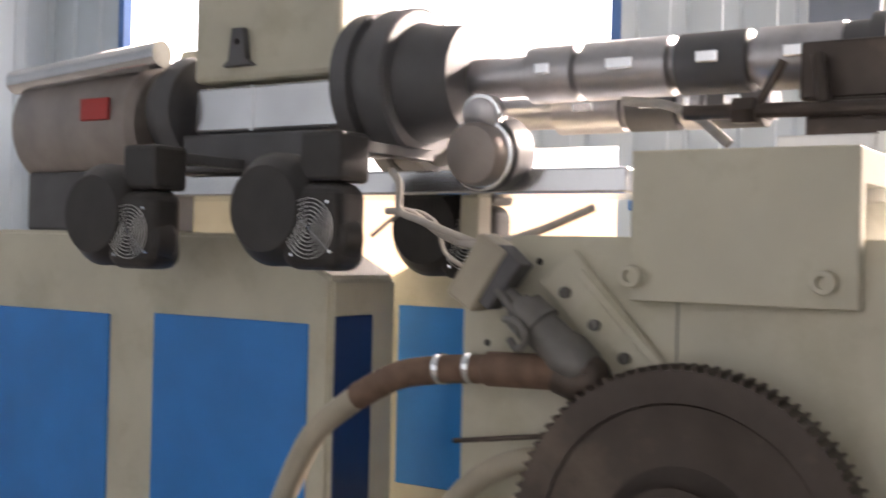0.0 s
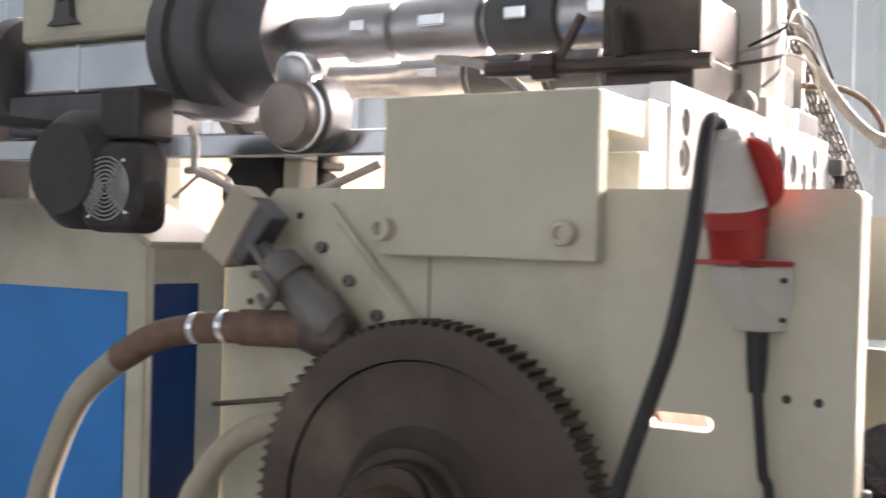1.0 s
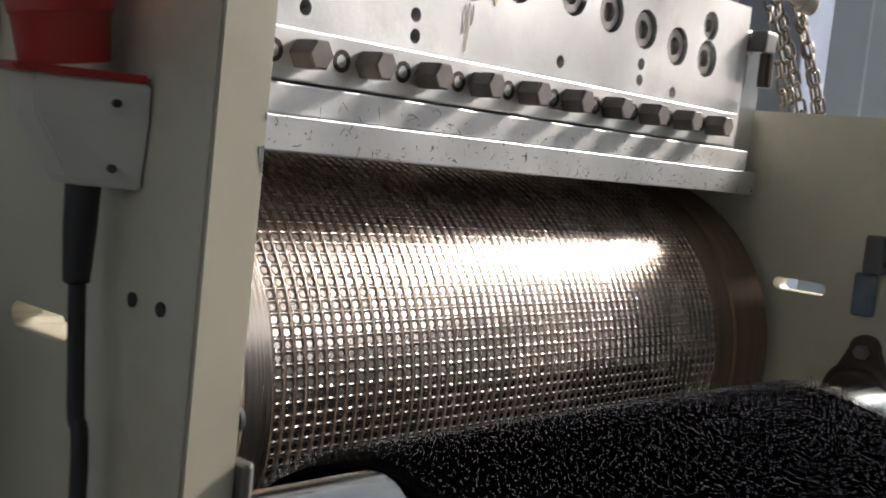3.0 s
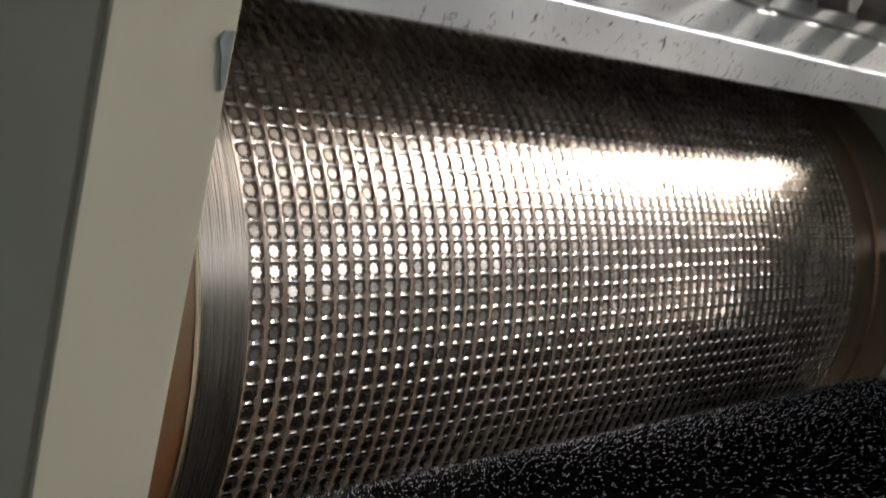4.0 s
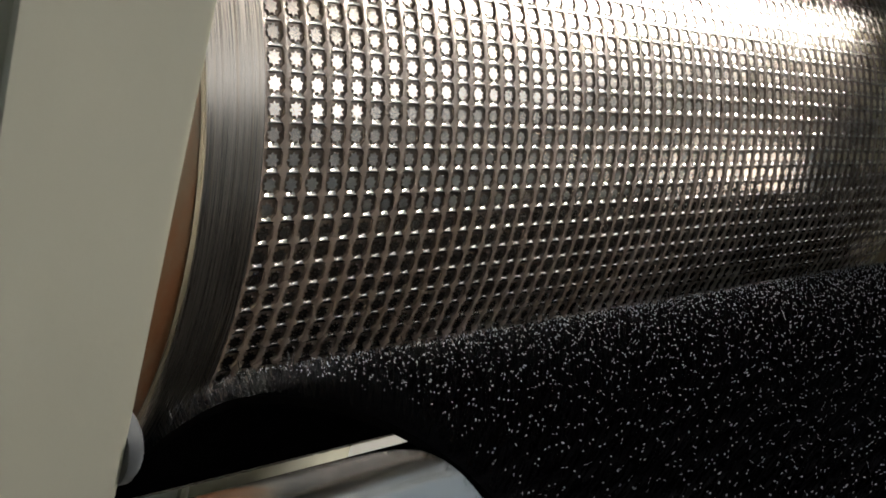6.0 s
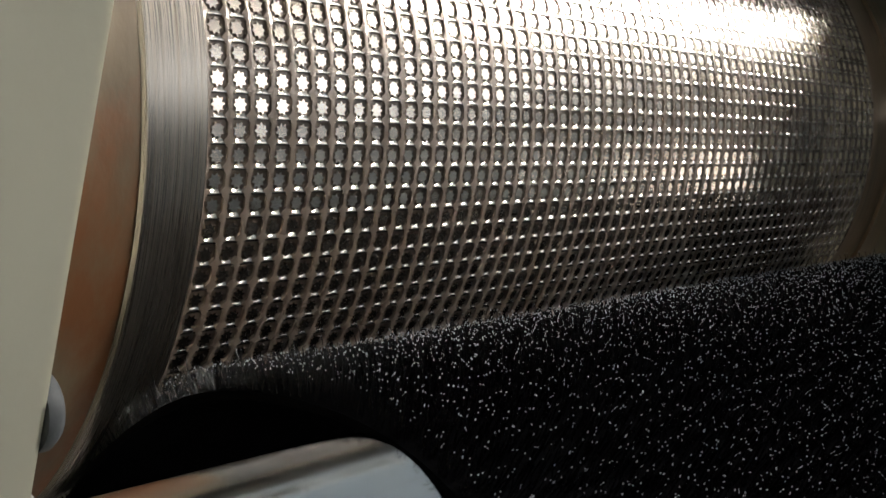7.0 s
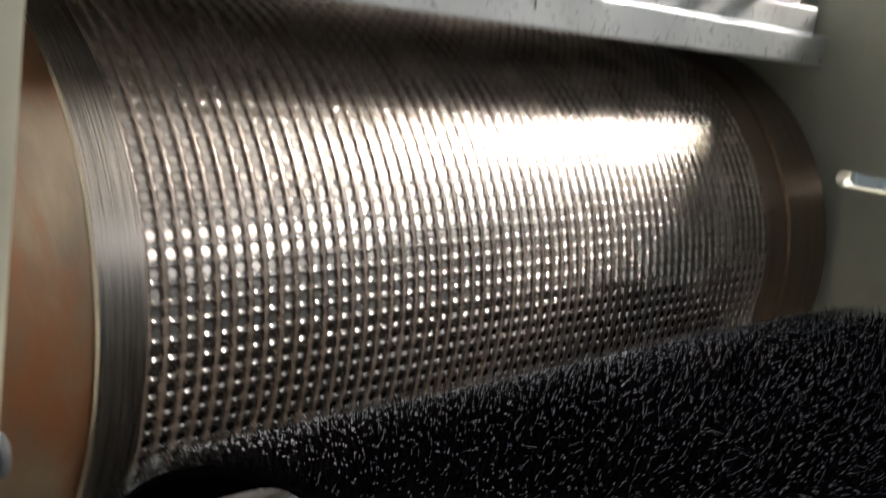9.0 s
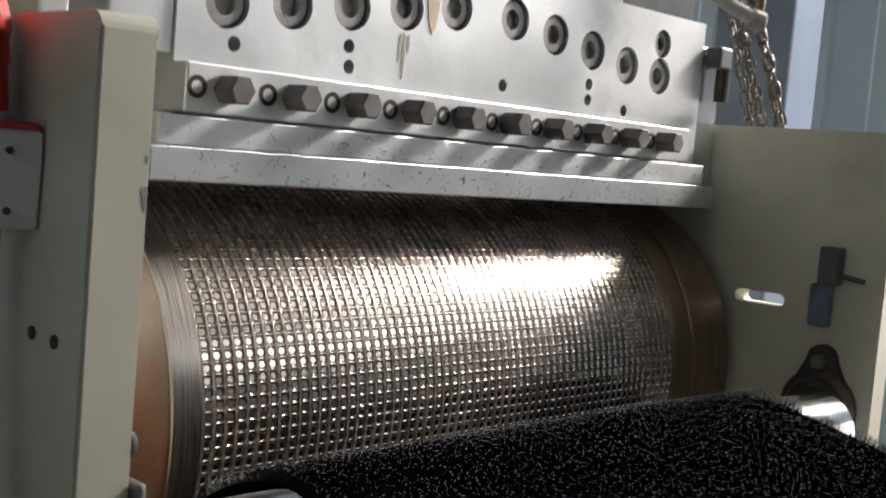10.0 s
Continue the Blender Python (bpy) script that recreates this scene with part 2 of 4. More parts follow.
# ---- hall ----
def sheet_wall(name, label, p0, p1, z0, z1, openings=()):
    """A corrugated wall from p0 to p1 in plan, with openings (s0, s1, z0, z1) along it."""
    a, b = Vector((*p0, 0)), Vector((*p1, 0))
    d = (b - a).normalized()
    nrm = Vector((-d.y, d.x, 0))
    L = (b - a).length
    cuts = sorted({0.0, L, *[c for o in openings for c in o[:2]]})
    bm = B()
    for s0, s1 in zip(cuts, cuts[1:]):
        hs = sorted([o[2:] for o in openings if o[0] <= s0 + 1e-6 and o[1] >= s1 - 1e-6])
        spans, lo = [], z0
        for h0, h1 in hs:
            if h0 > lo:
                spans.append((lo, h0))
            lo = h1
        if lo < z1:
            spans.append((lo, z1))
        for lo, hi in spans:
            s = s0
            prof = []
            while s < s1 - 1e-6:
                k = int(round(s / 0.1))
                e = min(s + 0.1, s1)
                out = 0.018 if k % 3 == 0 else 0.0
                prof += [(s + (e - s) * 0.1, out), (s + (e - s) * 0.9, out)]
                s = e
            front = [(a + d * s + nrm * (o + 0.03)) for s, o in prof]
            back = [(a + d * s + nrm * (o - 0.03)) for s, o in prof]
            front, back = [(a + d * s0 + nrm * 0.03)] + front + [(a + d * s1 + nrm * 0.03)], [(a + d * s0 - nrm * 0.03)] + back + [(a + d * s1 - nrm * 0.03)]
            rows = [[bm.verts.new(p + Vector((0, 0, h))) for p in line] for line, h in ((front, lo), (front, hi), (back, hi), (back, lo))]
            for r, q in zip(rows, rows[1:] + rows[:1]):
                for i in range(len(r) - 1):
                    bm.faces.new((r[i], r[i + 1], q[i + 1], q[i]))
            for i in (0, -1):
                bm.faces.new([r[i] for r in rows])
    bmesh.ops.recalc_face_normals(bm, faces=bm.faces)
    return setting(name, bm, WALLM, label, "wall")


setting("floor", box(B(), -5.0, 4.5, -10.0, 7.4, -0.1, 0.0), FLOORM, "stained grey concrete factory floor", "floor")
setting("ground", box(B(), -60, 60, -60, 60, -0.2, -0.11), SANDY, "sandy yard outside the hall", "ground")
setting("ceiling", box(B(), -5.0, 4.5, -10.0, 7.4, 4.6, 4.66), WALLM, "pale metal sheet roof of the hall", "ceiling")
# east wall: doorway, wide window band, a high window, and a made-up low opening
sheet_wall("wall_east", "pale blue corrugated metal hall wall", (4.5, -10.0), (4.5, 7.4), 0, 4.6,
           [(4.0, 9.6, 2.75, 4.1), (8.1, 9.2, 0.3, 1.4), (12.4, 16.6, 2.15, 4.3), (12.4, 15.4, 0.0, 1.95)])
sheet_wall("wall_north", "pale blue corrugated metal hall wall", (4.5, 7.4), (-5.0, 7.4), 0, 4.6, [(1.0, 6.0, 2.2, 4.2)])
sheet_wall("wall_west", "pale blue corrugated metal hall wall", (-5.0, 7.4), (-5.0, -10.0), 0, 4.6, [(7.9, 9.9, 2.3, 3.7)])
# unseen south wall, closed and set far back to keep reflections dark
sheet_wall("wall_south", "pale blue corrugated metal hall wall", (-5.0, -10.0), (4.5, -10.0), 0, 4.6)


def window(name, x, y0, y1, z0, z1, bars):
    root = thing(name, (x, (y0 + y1) / 2, z0), "blue framed factory window with bright sky behind", "window", kind="structure")
    f = B()
    box(f, x - .04, x + .04, y0, y0 + .06, z0, z1)
    box(f, x - .04, x + .04, y1 - .06, y1, z0, z1)
    box(f, x - .04, x + .04, y0 + .06, y1 - .06, z0, z0 + .06)
    box(f, x - .04, x + .04, y0 + .06, y1 - .06, z1 - .06, z1)
    part("window_frame", f, FRAMEBLUE, root)
    for i in range(1, bars):
        c = y0 + (y1 - y0) * i / bars
        part("mullion", box(B(), x - .03, x + .03, c - .02, c + .02, z0 + .06, z1 - .06), FRAMEBLUE, root)


window("window_1", 4.5, 2.4, 6.6, 2.15, 4.3, 1)
window("window_2", 4.5, -6.0, -0.4, 2.75, 4.1, 5)
setting("backdrop", box(B(), 7.0, 7.02, -14, 12, 1.95, 9), OUTSIDE, "bright overcast sky beyond the windows", "sky")
# sunlight on the yard is put into this sheet's own glow
setting("backdrop_yard", box(B(), 7.03, 7.05, -14, 12, -0.1, 1.95), YARD, "glowing backdrop standing for the sunlit yard beyond the doorway", "yard")

# ---- side plates ----
PY0, PY1, PT = -0.317, 0.605, 0.046
AXY, AXZ, RR = 0.187, Z - 0.395, 0.276


def side_plate(x0, label):
    root = thing("side_plate", (x0 + PT / 2, 0.15, 0), label, "machine plate", "side plates of the machine")
    r = 0.012
    arc = [(PY0 + r - r * math.cos(k * math.pi / 8), Z - r + r * math.sin(k * math.pi / 8)) for k in range(5)]
    outer = [(PY1, 0.03), (PY1, Z - 0.19), (PY1, Z - 0.10), (PY1 - 0.09, Z)] + arc[::-1] + [(PY0, 0.03)]
    holes = [slot_loop(-0.155, -0.063, Z - 0.281, 0.0105)]
    b = pierced(B(), outer, holes, lambda u, v, w: (x0 + w, u, v), PT)
    es = [e for e in b.edges if abs(e.verts[0].co.y - PY0) < 1e-4 and abs(e.verts[1].co.y - PY0) < 1e-4 and abs(e.verts[0].co.z - e.verts[1].co.z) > 0.1]
    bmesh.ops.bevel(b, geom=es, offset=0.0025, segments=2, affect="EDGES")
    part("plate", b, CREAM, root)
    return root


near = side_plate(0.0, "thick cream painted steel side plate with chipped edges")
far = side_plate(1.327, "thick cream painted steel side plate at the far roller end")
far.location.z += 0.01
for y, z in ((-0.240, -0.242), (-0.276, -0.243), (0.47, -0.04), (0.56, -0.17), (0.34, -0.16)):
    part("screw_hole", rod(B(), (-0.0015, y, Z + z), (0.002, y, Z + z), 0.0055, 12), BLACK, near)
PRIMER = mat("blue grey primer", (0.20, 0.225, 0.235), 0.55, vary=0.25, scale=60, bump=0.3, bscale=200)
chips = ([(.0436, -.123), (.0400, -.1235), (.0386, -.1265), (.0394, -.129), (.0404, -.131), (.0410, -.136), (.0424, -.141), (.0436, -.1415)],
         [(.0436, -.100), (.0424, -.1005), (.0422, -.104), (.0436, -.1055)])
for ring in chips:
    part("paint_chip", pierced(B(), [(u, Z + v) for u, v in ring], [], lambda u, v, w: (u, PY0 - 0.0004 + w, v), 0.0006), PRIMER, near, "chip in the paint showing grey primer")
part("foot_block", box(B(), -0.05, PT + 0.05, -0.25, 0.55, 0, 0.03), DARKGREY, near)
ORIGIN[far] = Vector(far.location)
part("foot_block", box(B(), 1.28, 1.42, -0.25, 0.55, 0.012, 0.042), DARKGREY, far)

# ---- die ----
DX0, DX1 = 0.256, 1.256
die = thing("extrusion_die", (0.75, 0.09, Z - 0.13), "wide bright steel flat extrusion die over the roller", "extrusion die")
SP = 0.088
HZ = (0.063, 0.074, 0.085, 0.097, 0.109, 0.111, 0.102, 0.091, 0.079, 0.072)
HX = [0.318 + SP * k + (0.027 if k > 4 else 0) for k in range(10)]
big = list(zip(HX, HZ)) + [(0.320, 0.117), (1.138, 0.123)]
small = [(0.493, 0.038), (0.495, 0.014), (0.959, 0.041), (0.959, 0.018), (0.77, 0.02), (1.05, 0.01), (0.33, 0.02)]
loops = [circle(x, Z + z, 0.0285 if i < 10 else 0.022, 24) for i, (x, z) in enumerate(big)] + [circle(x, Z + z, 0.0085, 12) for x, z in small]
face = pierced(B(), [(DX0, Z - 0.062), (DX1, Z - 0.062), (DX1, Z + 0.17), (DX0, Z + 0.17)], loops, lambda u, v, w: (u, w, v), 0.035)
part("face_plate", face, STEEL, die)
part("die_body", box(B(), DX0 + .002, DX1 - .002, 0.036, 0.19, Z - 0.1, Z + 0.168, 0.003), STEEL, die)
for i, (x, z) in enumerate(big):
    r = 0.0262 if i < 10 else 0.0200
    s = lathe(B(), (x, 0.035, Z + z), (x, 0.0, Z + z), [(0, r), (0.027, r), (0.0295, r - .0025), (0.0295, r * .52), (0.022, r * .47), (0.022, 0.001)], 24)
    part("socket_screw", s, SCREW, die, smooth=True)
bar = B()
box(bar, 0.243, 1.166, -0.047, -0.001, Z - 0.060, Z - 0.008, 0.002)
bar_ob = part("clamp_bar", bar, STEEL, die)
for k in range(10):
    x = 0.256 + 0.0895 * k
    part("set_screw", lathe(B(), (x, -0.045, Z - 0.033), (x, -0.05, Z - 0.033), [(0, 0.012), (0.0025, 0.012), (0.0025, 0.007), (0.0, 0.006)], 14), IRON, bar_ob)
for k in range(10):
    x = 0.291 + 0.0885 * k
    part("hex_bolt", hexbolt(B(), (x, -0.046, Z - 0.033), (x, -0.080, Z - 0.033), 0.0162), BOLT, bar_ob)
lip = B()
box(lip, 0.215, 1.22, -0.045, 0.05, Z - 0.094, Z - 0.0625, 0.002)
part("upper_lip", lip, STEEL, die)
lip = B()
box(lip, 0.2, 1.235, -0.058, 0.05, Z - 0.131, Z - 0.0945, 0.002)
part("lower_lip", lip, LIPM, die)
for x0, x1 in ((0.18, 0.2555), (1.2565, 1.32)):
    part("end_plate", box(B(), x0, x1, 0.004, 0.17, Z - 0.13 if x0 > 1 else Z + 0.001, Z + 0.135, 0.003), STEEL if x0 < 1 else GALV, die)

TAN = mat("tan scorched plastic", (0.56, 0.46, 0.32), 0.45, vary=0.25, scale=60, stain=(0.40, 0.26, 0.14), stain_amt=0.6, stain_scale=30)
drip = pierced(B(), [(0.604, Z + .171), (0.602, Z + .150), (0.612, Z + .138), (0.616, Z + .112), (0.620, Z + .088), (0.627, Z + .070), (0.634, Z + .082), (0.637, Z + .110), (0.643, Z + .137), (0.658, Z + .143), (0.676, Z + .146), (0.688, Z + .153), (0.690, Z + .171)], [], lambda u, v, w: (u, -0.0012 + w, v), 0.0012)
part("melt_stain", drip, TAN, die, "tan scorched plastic stain")
for x, z0, z1 in ((0.574, .062, .028), (0.581, .066, .008), (0.588, .064, .040)):
    part("melt_thread", tube(B(), [(x, -.0008, Z + z0), (x + .0015, -.001, Z + (z0 + z1) / 2), (x - .0005, -.0008, Z + z1)], .0006, 6, 4), TAN, die, "thin tan thread of melt")

# ---- cover block on the near plate ----
blk = thing("cover_block", (0.03, 0.15, Z - 0.09), "cream painted steel bearing cover block bolted to the plate", "cover block")
b = B()
box(b, -0.028, -0.0005, -0.010, 0.309, Z - 0.092, Z + 0.123, 0.0025)
part("front_block", b, CREAM, blk)
part("top_block", box(B(), 0.0, 0.125, -0.008, 0.305, Z + 0.075, Z + 0.1225, 0.002), CREAM, blk)
part("rear_block", box(B(), 0.0, 0.085, 0.045, 0.305, Z + 0.001, Z + 0.0745, 0.001), CREAM, blk)
part("wedge", box(B(), 0.098, 0.128, -0.016, 0.06, Z + 0.002, Z + 0.055, 0.002), STEEL, blk)
for y in (0.301, 0.031):
    s = part("bolt_boss", lathe(B(), (-0.028, y, Z - 0.057), (-0.07, y, Z - 0.057), [(0, .0165), (.018, .0165), (.02, .0145), (.02, .009), (.012, .0085), (.012, .001)], 24), CREAM, blk)

# ---- embossed roller ----
roller = thing("embossing_roller", (0.7, AXY, AXZ), "large engraved steel roller with star shaped pockets", "roller")
PX, PA = 0.01405, math.tau / 134
XD, COLS, PH0 = 0.270, 61, 0.319


def on_roll(x, th, r):
    return Vector((x, AXY - r * math.cos(th), AXZ + r * math.sin(th)))


def pocket_band(k0, k1):
    verts, faces, floors, sides, bars = [], [], [], [], []
    star_v, star_f, singles = [], [], []
    rnd = random.Random(4)
    for c in range(COLS):
        for k in range(k0, k1):
            x, th = XD + c * PX, PH0 + k * PA
            hx, ht = PX / 2, PA / 2
            ix, it = hx - 0.00125, (0.0129 / 2 - 0.0008) / RR
            q = [(1, .72), (.78, 1), (-.78, 1), (-1, .72), (-1, -.42), (-.50, -1), (.50, -1), (1, -.42)]
            o = [(1, .6), (.7, 1), (-.7, 1), (-1, .6), (-1, -.4), (-.5, -1), (.5, -1), (1, -.4)]
            n = len(verts)
            corner = [(1, 1), (-1, 1), (-1, -1), (1, -1)]
            # ribs round the roller stand a little proud of the cross bars
            verts += [on_roll(x + a * hx, th + b * ht, RR - (0 if abs(a) == 1 else .0003)) for a, b in o]
            verts += [on_roll(x + a * hx, th + b * ht, RR) for a, b in corner]
            verts += [on_roll(x + a * ix, th + b * it, RR - (.0001 if abs(a) == 1 else .0003)) for a, b in q]
            verts += [on_roll(x + a * ix * .985, th + b * it * (.98 if b > 0 else .89), RR - 0.0008) for a, b in q]
            verts += [on_roll(x + a * ix * .95, th + b * it * (.96 if b > 0 else .74), RR - 0.0013) for a, b in q]
            for i in range(8):
                j = (i + 1) % 8
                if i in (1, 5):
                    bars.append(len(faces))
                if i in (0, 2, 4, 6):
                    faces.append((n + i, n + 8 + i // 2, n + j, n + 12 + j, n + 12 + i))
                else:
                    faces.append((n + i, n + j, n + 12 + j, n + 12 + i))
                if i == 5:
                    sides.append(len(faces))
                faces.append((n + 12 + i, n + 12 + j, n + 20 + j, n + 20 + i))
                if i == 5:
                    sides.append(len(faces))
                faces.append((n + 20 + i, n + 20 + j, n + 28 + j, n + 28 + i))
            floors.append(len(faces))
            faces.append(tuple(n + 28 + i for i in range(8)))
            if c < 15 and -9 <= k < 11:
                singles.append((x - .0006, th))
                continue
            m = len(star_v)
            tx, tt = rnd.gauss(0, 0.012), rnd.gauss(0, 0.012)
            spin = rnd.uniform(0, 0.6)
            star_v.append(on_roll(x - .0006, th, RR - 0.0005))
            for i in range(16):
                r = 0.0045 if i % 2 == 0 else 0.0029
                a = spin + i * math.tau / 16
                dx, dt = r * math.cos(a), r * math.sin(a)
                star_v.append(on_roll(x - .0006 + dx, th + dt / RR, RR - 0.0005 + dx * tx + dt * (tt - 0.035)))
            star_v += [v + (on_roll(x, th, RR - .0013) - on_roll(x, th, RR - .0005)) for v in star_v[m + 1:m + 17]]
            star_f += [(m, m + 1 + i, m + 1 + (i + 1) % 16) for i in range(16)]
            star_f += [(m + 1 + i, m + 17 + i, m + 17 + (i + 1) % 16, m + 1 + (i + 1) % 16) for i in range(16)]
    return verts, faces, floors, sides, bars, star_v, star_f, singles


def raw(name, verts, faces, material, parent, label="", kind=""):
    me = bpy.data.meshes.new(name)
    at = ORIGIN[parent] if parent else Vector((0, 0, 0))
    me.from_pydata([tuple(v - at) for v in verts], [], faces)
    me.materials.append(material)
    ob = new(name, me)
    ob.parent = parent
    if parent:
        ORIGIN[ob] = at
    return tagged(ob, label, kind=kind)


pv, pf, pl, ps, pb, sv, sf, near_stars = pocket_band(-28, 32)
lattice = raw("pocket_lattice", pv, pf, ROLL, roller, "engraved lattice of square pockets", "stuff")
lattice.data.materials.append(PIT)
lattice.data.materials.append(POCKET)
# crescent and bar highlights come from the brighter colour
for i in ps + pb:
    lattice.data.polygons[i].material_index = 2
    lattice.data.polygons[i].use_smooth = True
# pocket floors take a darker colour than the ribs
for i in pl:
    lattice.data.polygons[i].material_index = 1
rnd = random.Random(31)
mv, mf = [], []
for k in range(230):
    low = rnd.random() < .72
    y = -0.0584 if low else -0.0454
    x, z = rnd.uniform(.205, 1.22), Z + (rnd.triangular(-.130, -.097, -.127) if low else rnd.triangular(-.093, -.066, -.091))
    ang, L, w = rnd.gauss(.6, .9), abs(rnd.gauss(.0006, .0022)) + .0004, rnd.uniform(.0002, .0005)
    bend = rnd.gauss(0, .5)
    for s in range(3):
        dx, dz = L * math.cos(ang), L * math.sin(ang) * .8
        if not (.203 < x + dx < 1.23 and Z - .1305 < z + dz < Z - .065 and z > Z - .1305):
            break
        nx, nz = -math.sin(ang) * w, math.cos(ang) * w
        n = len(mv)
        mv += [Vector((x + nx, y, z + nz)), Vector((x - nx, y, z - nz)), Vector((x + dx - nx, y, z + dz - nz)), Vector((x + dx + nx, y, z + dz + nz))]
        mf.append((n, n + 1, n + 2, n + 3))
        x, z, ang = x + dx, z + dz, ang + bend
raw("scratch_mark", mv, mf, BLACK, die, "short dark scratches and stuck plastic strings", "stuff")
raw("star_relief", sv, sf, STAR, roller, "small bright eight pointed stars in the pockets", "stuff")
tips = [Vector((0, 0, 0))] + [Vector(((0.0045 if i % 2 == 0 else 0.0029) * math.cos(i * math.tau / 16), 0, (0.0045 if i % 2 == 0 else 0.0029) * math.sin(i * math.tau / 16))) for i in range(16)]
star_mesh = bpy.data.meshes.new("star")
tips += [v + Vector((0, .0008, 0)) for v in tips[1:]]
star_mesh.from_pydata([tuple(v) for v in tips], [], [(0, 1 + (i + 1) % 16, 1 + i) for i in range(16)] + [(1 + i, 1 + (i + 1) % 16, 17 + (i + 1) % 16, 17 + i) for i in range(16)])
star_mesh.materials.append(STAR)
rnd = random.Random(12)
for x, th in near_stars:
    ob = new("star", star_mesh)
    ob.parent = roller
    ob.matrix_basis = Matrix.Translation(on_roll(x, th, RR - 0.0005) - ORIGIN[roller]) @ pose(0, 0, 0, -math.degrees(th) - 2.0 + rnd.gauss(0, .7), 0, rnd.gauss(0, .7)) @ pose(0, 0, 0, 0, rnd.uniform(0, 45), 0)
xl, xr = XD - PX / 2, XD + (COLS - 0.5) * PX
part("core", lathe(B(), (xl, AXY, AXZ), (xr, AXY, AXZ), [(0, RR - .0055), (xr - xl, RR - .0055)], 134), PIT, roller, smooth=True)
part("near_rim", lathe(B(), (0.226, AXY, AXZ), (xl, AXY, AXZ), [(0, RR - .002), (.002, RR), (xl - .226, RR)], 134), RIM, roller, "bright turned steel rim", smooth=True)
part("near_shoulder", lathe(B(), (0.06, AXY, AXZ), (0.226, AXY, AXZ), [(0, RR - .0012), (.1655, RR - .0012)], 96), RUST, roller, "rust stained shoulder", smooth=True)
part("far_rim", lathe(B(), (xr, AXY, AXZ), (1.29, AXY, AXZ), [(0, RR - .0004), (.012, RR - .0004), (.013, RR - .003), (.06, RR - .003), (.061, RR + .001), (1.284 - xr, RR + .001), (1.29 - xr, RR - .006)], 134), FARRIM, roller, "plain dark far rim", smooth=True)
part("shaft", rod(B(), (-0.16, AXY, AXZ), (1.40, AXY, AXZ), 0.045, 32), IRON, roller, smooth=True)

# ---- take-off roller and mat ----
TY, TZ, TR = -0.268, Z - 0.450, 0.057
chrome = thing("chrome_roller", (0.7, TY, TZ), "small shiny chromed guide roller under the mat", "roller")
part("barrel", lathe(B(), (0.07, TY, TZ), (1.27, TY, TZ), [(0, TR - .006), (.003, TR - .002), (.006, TR), (1.194, TR), (1.2, TR - .006)], 64), CHROME, chrome, smooth=True)
part("journal", rod(B(), (0.0465, TY, TZ), (0.069, TY, TZ), 0.016), SHADED_GREY, chrome)
part("journal", rod(B(), (1.271, TY, TZ), (1.326, TY, TZ), 0.02), STEEL, chrome)

MX0, MX1 = 0.240, 1.105
PROFILE = smooth_line([(0, -0.045, Z - 0.553), (0, -0.075, Z - 0.500), (0, -0.13, Z - 0.440), (0, -0.20, Z - 0.404), (0, -0.265, Z - 0.3915), (0, -0.33, Z - 0.402), (0, -0.45, Z - 0.428),
                       (0, -0.65, Z - 0.480), (0, -0.95, Z - 0.56), (0, -1.15, Z - 0.70), (0, -1.22, Z - 0.95), (0, -1.25, 0.02)], 10)
mat_thing = thing("bristle_mat", (0.68, -0.3, Z - 1.0), "black plastic mat covered in short upright bristles", "plastic mat")
v, f = [], []
for i, p in enumerate(PROFILE):
    a = PROFILE[max(i - 1, 0)]
    c = PROFILE[min(i + 1, len(PROFILE) - 1)]
    d = (c - a).normalized()
    nn = Vector((0, d.z, -d.y))
    if nn.z < 0 and i < 60:
        nn = nn if nn.y < 0 else -nn
    v += [Vector((MX0, p.y, p.z)), Vector((MX1, p.y, p.z)), Vector((MX0, p.y, p.z)) - nn * .004, Vector((MX1, p.y, p.z)) - nn * .004]
for i in range(len(PROFILE) - 1):
    n, m = 4 * i, 4 * i + 4
    f += [(n, n + 1, m + 1, m), (n + 2, m + 2, m + 3, n + 3), (n, m, m + 2, n + 2), (n + 1, n + 3, m + 3, m + 1)]
raw("mat_base", v, f, MAT, mat_thing)


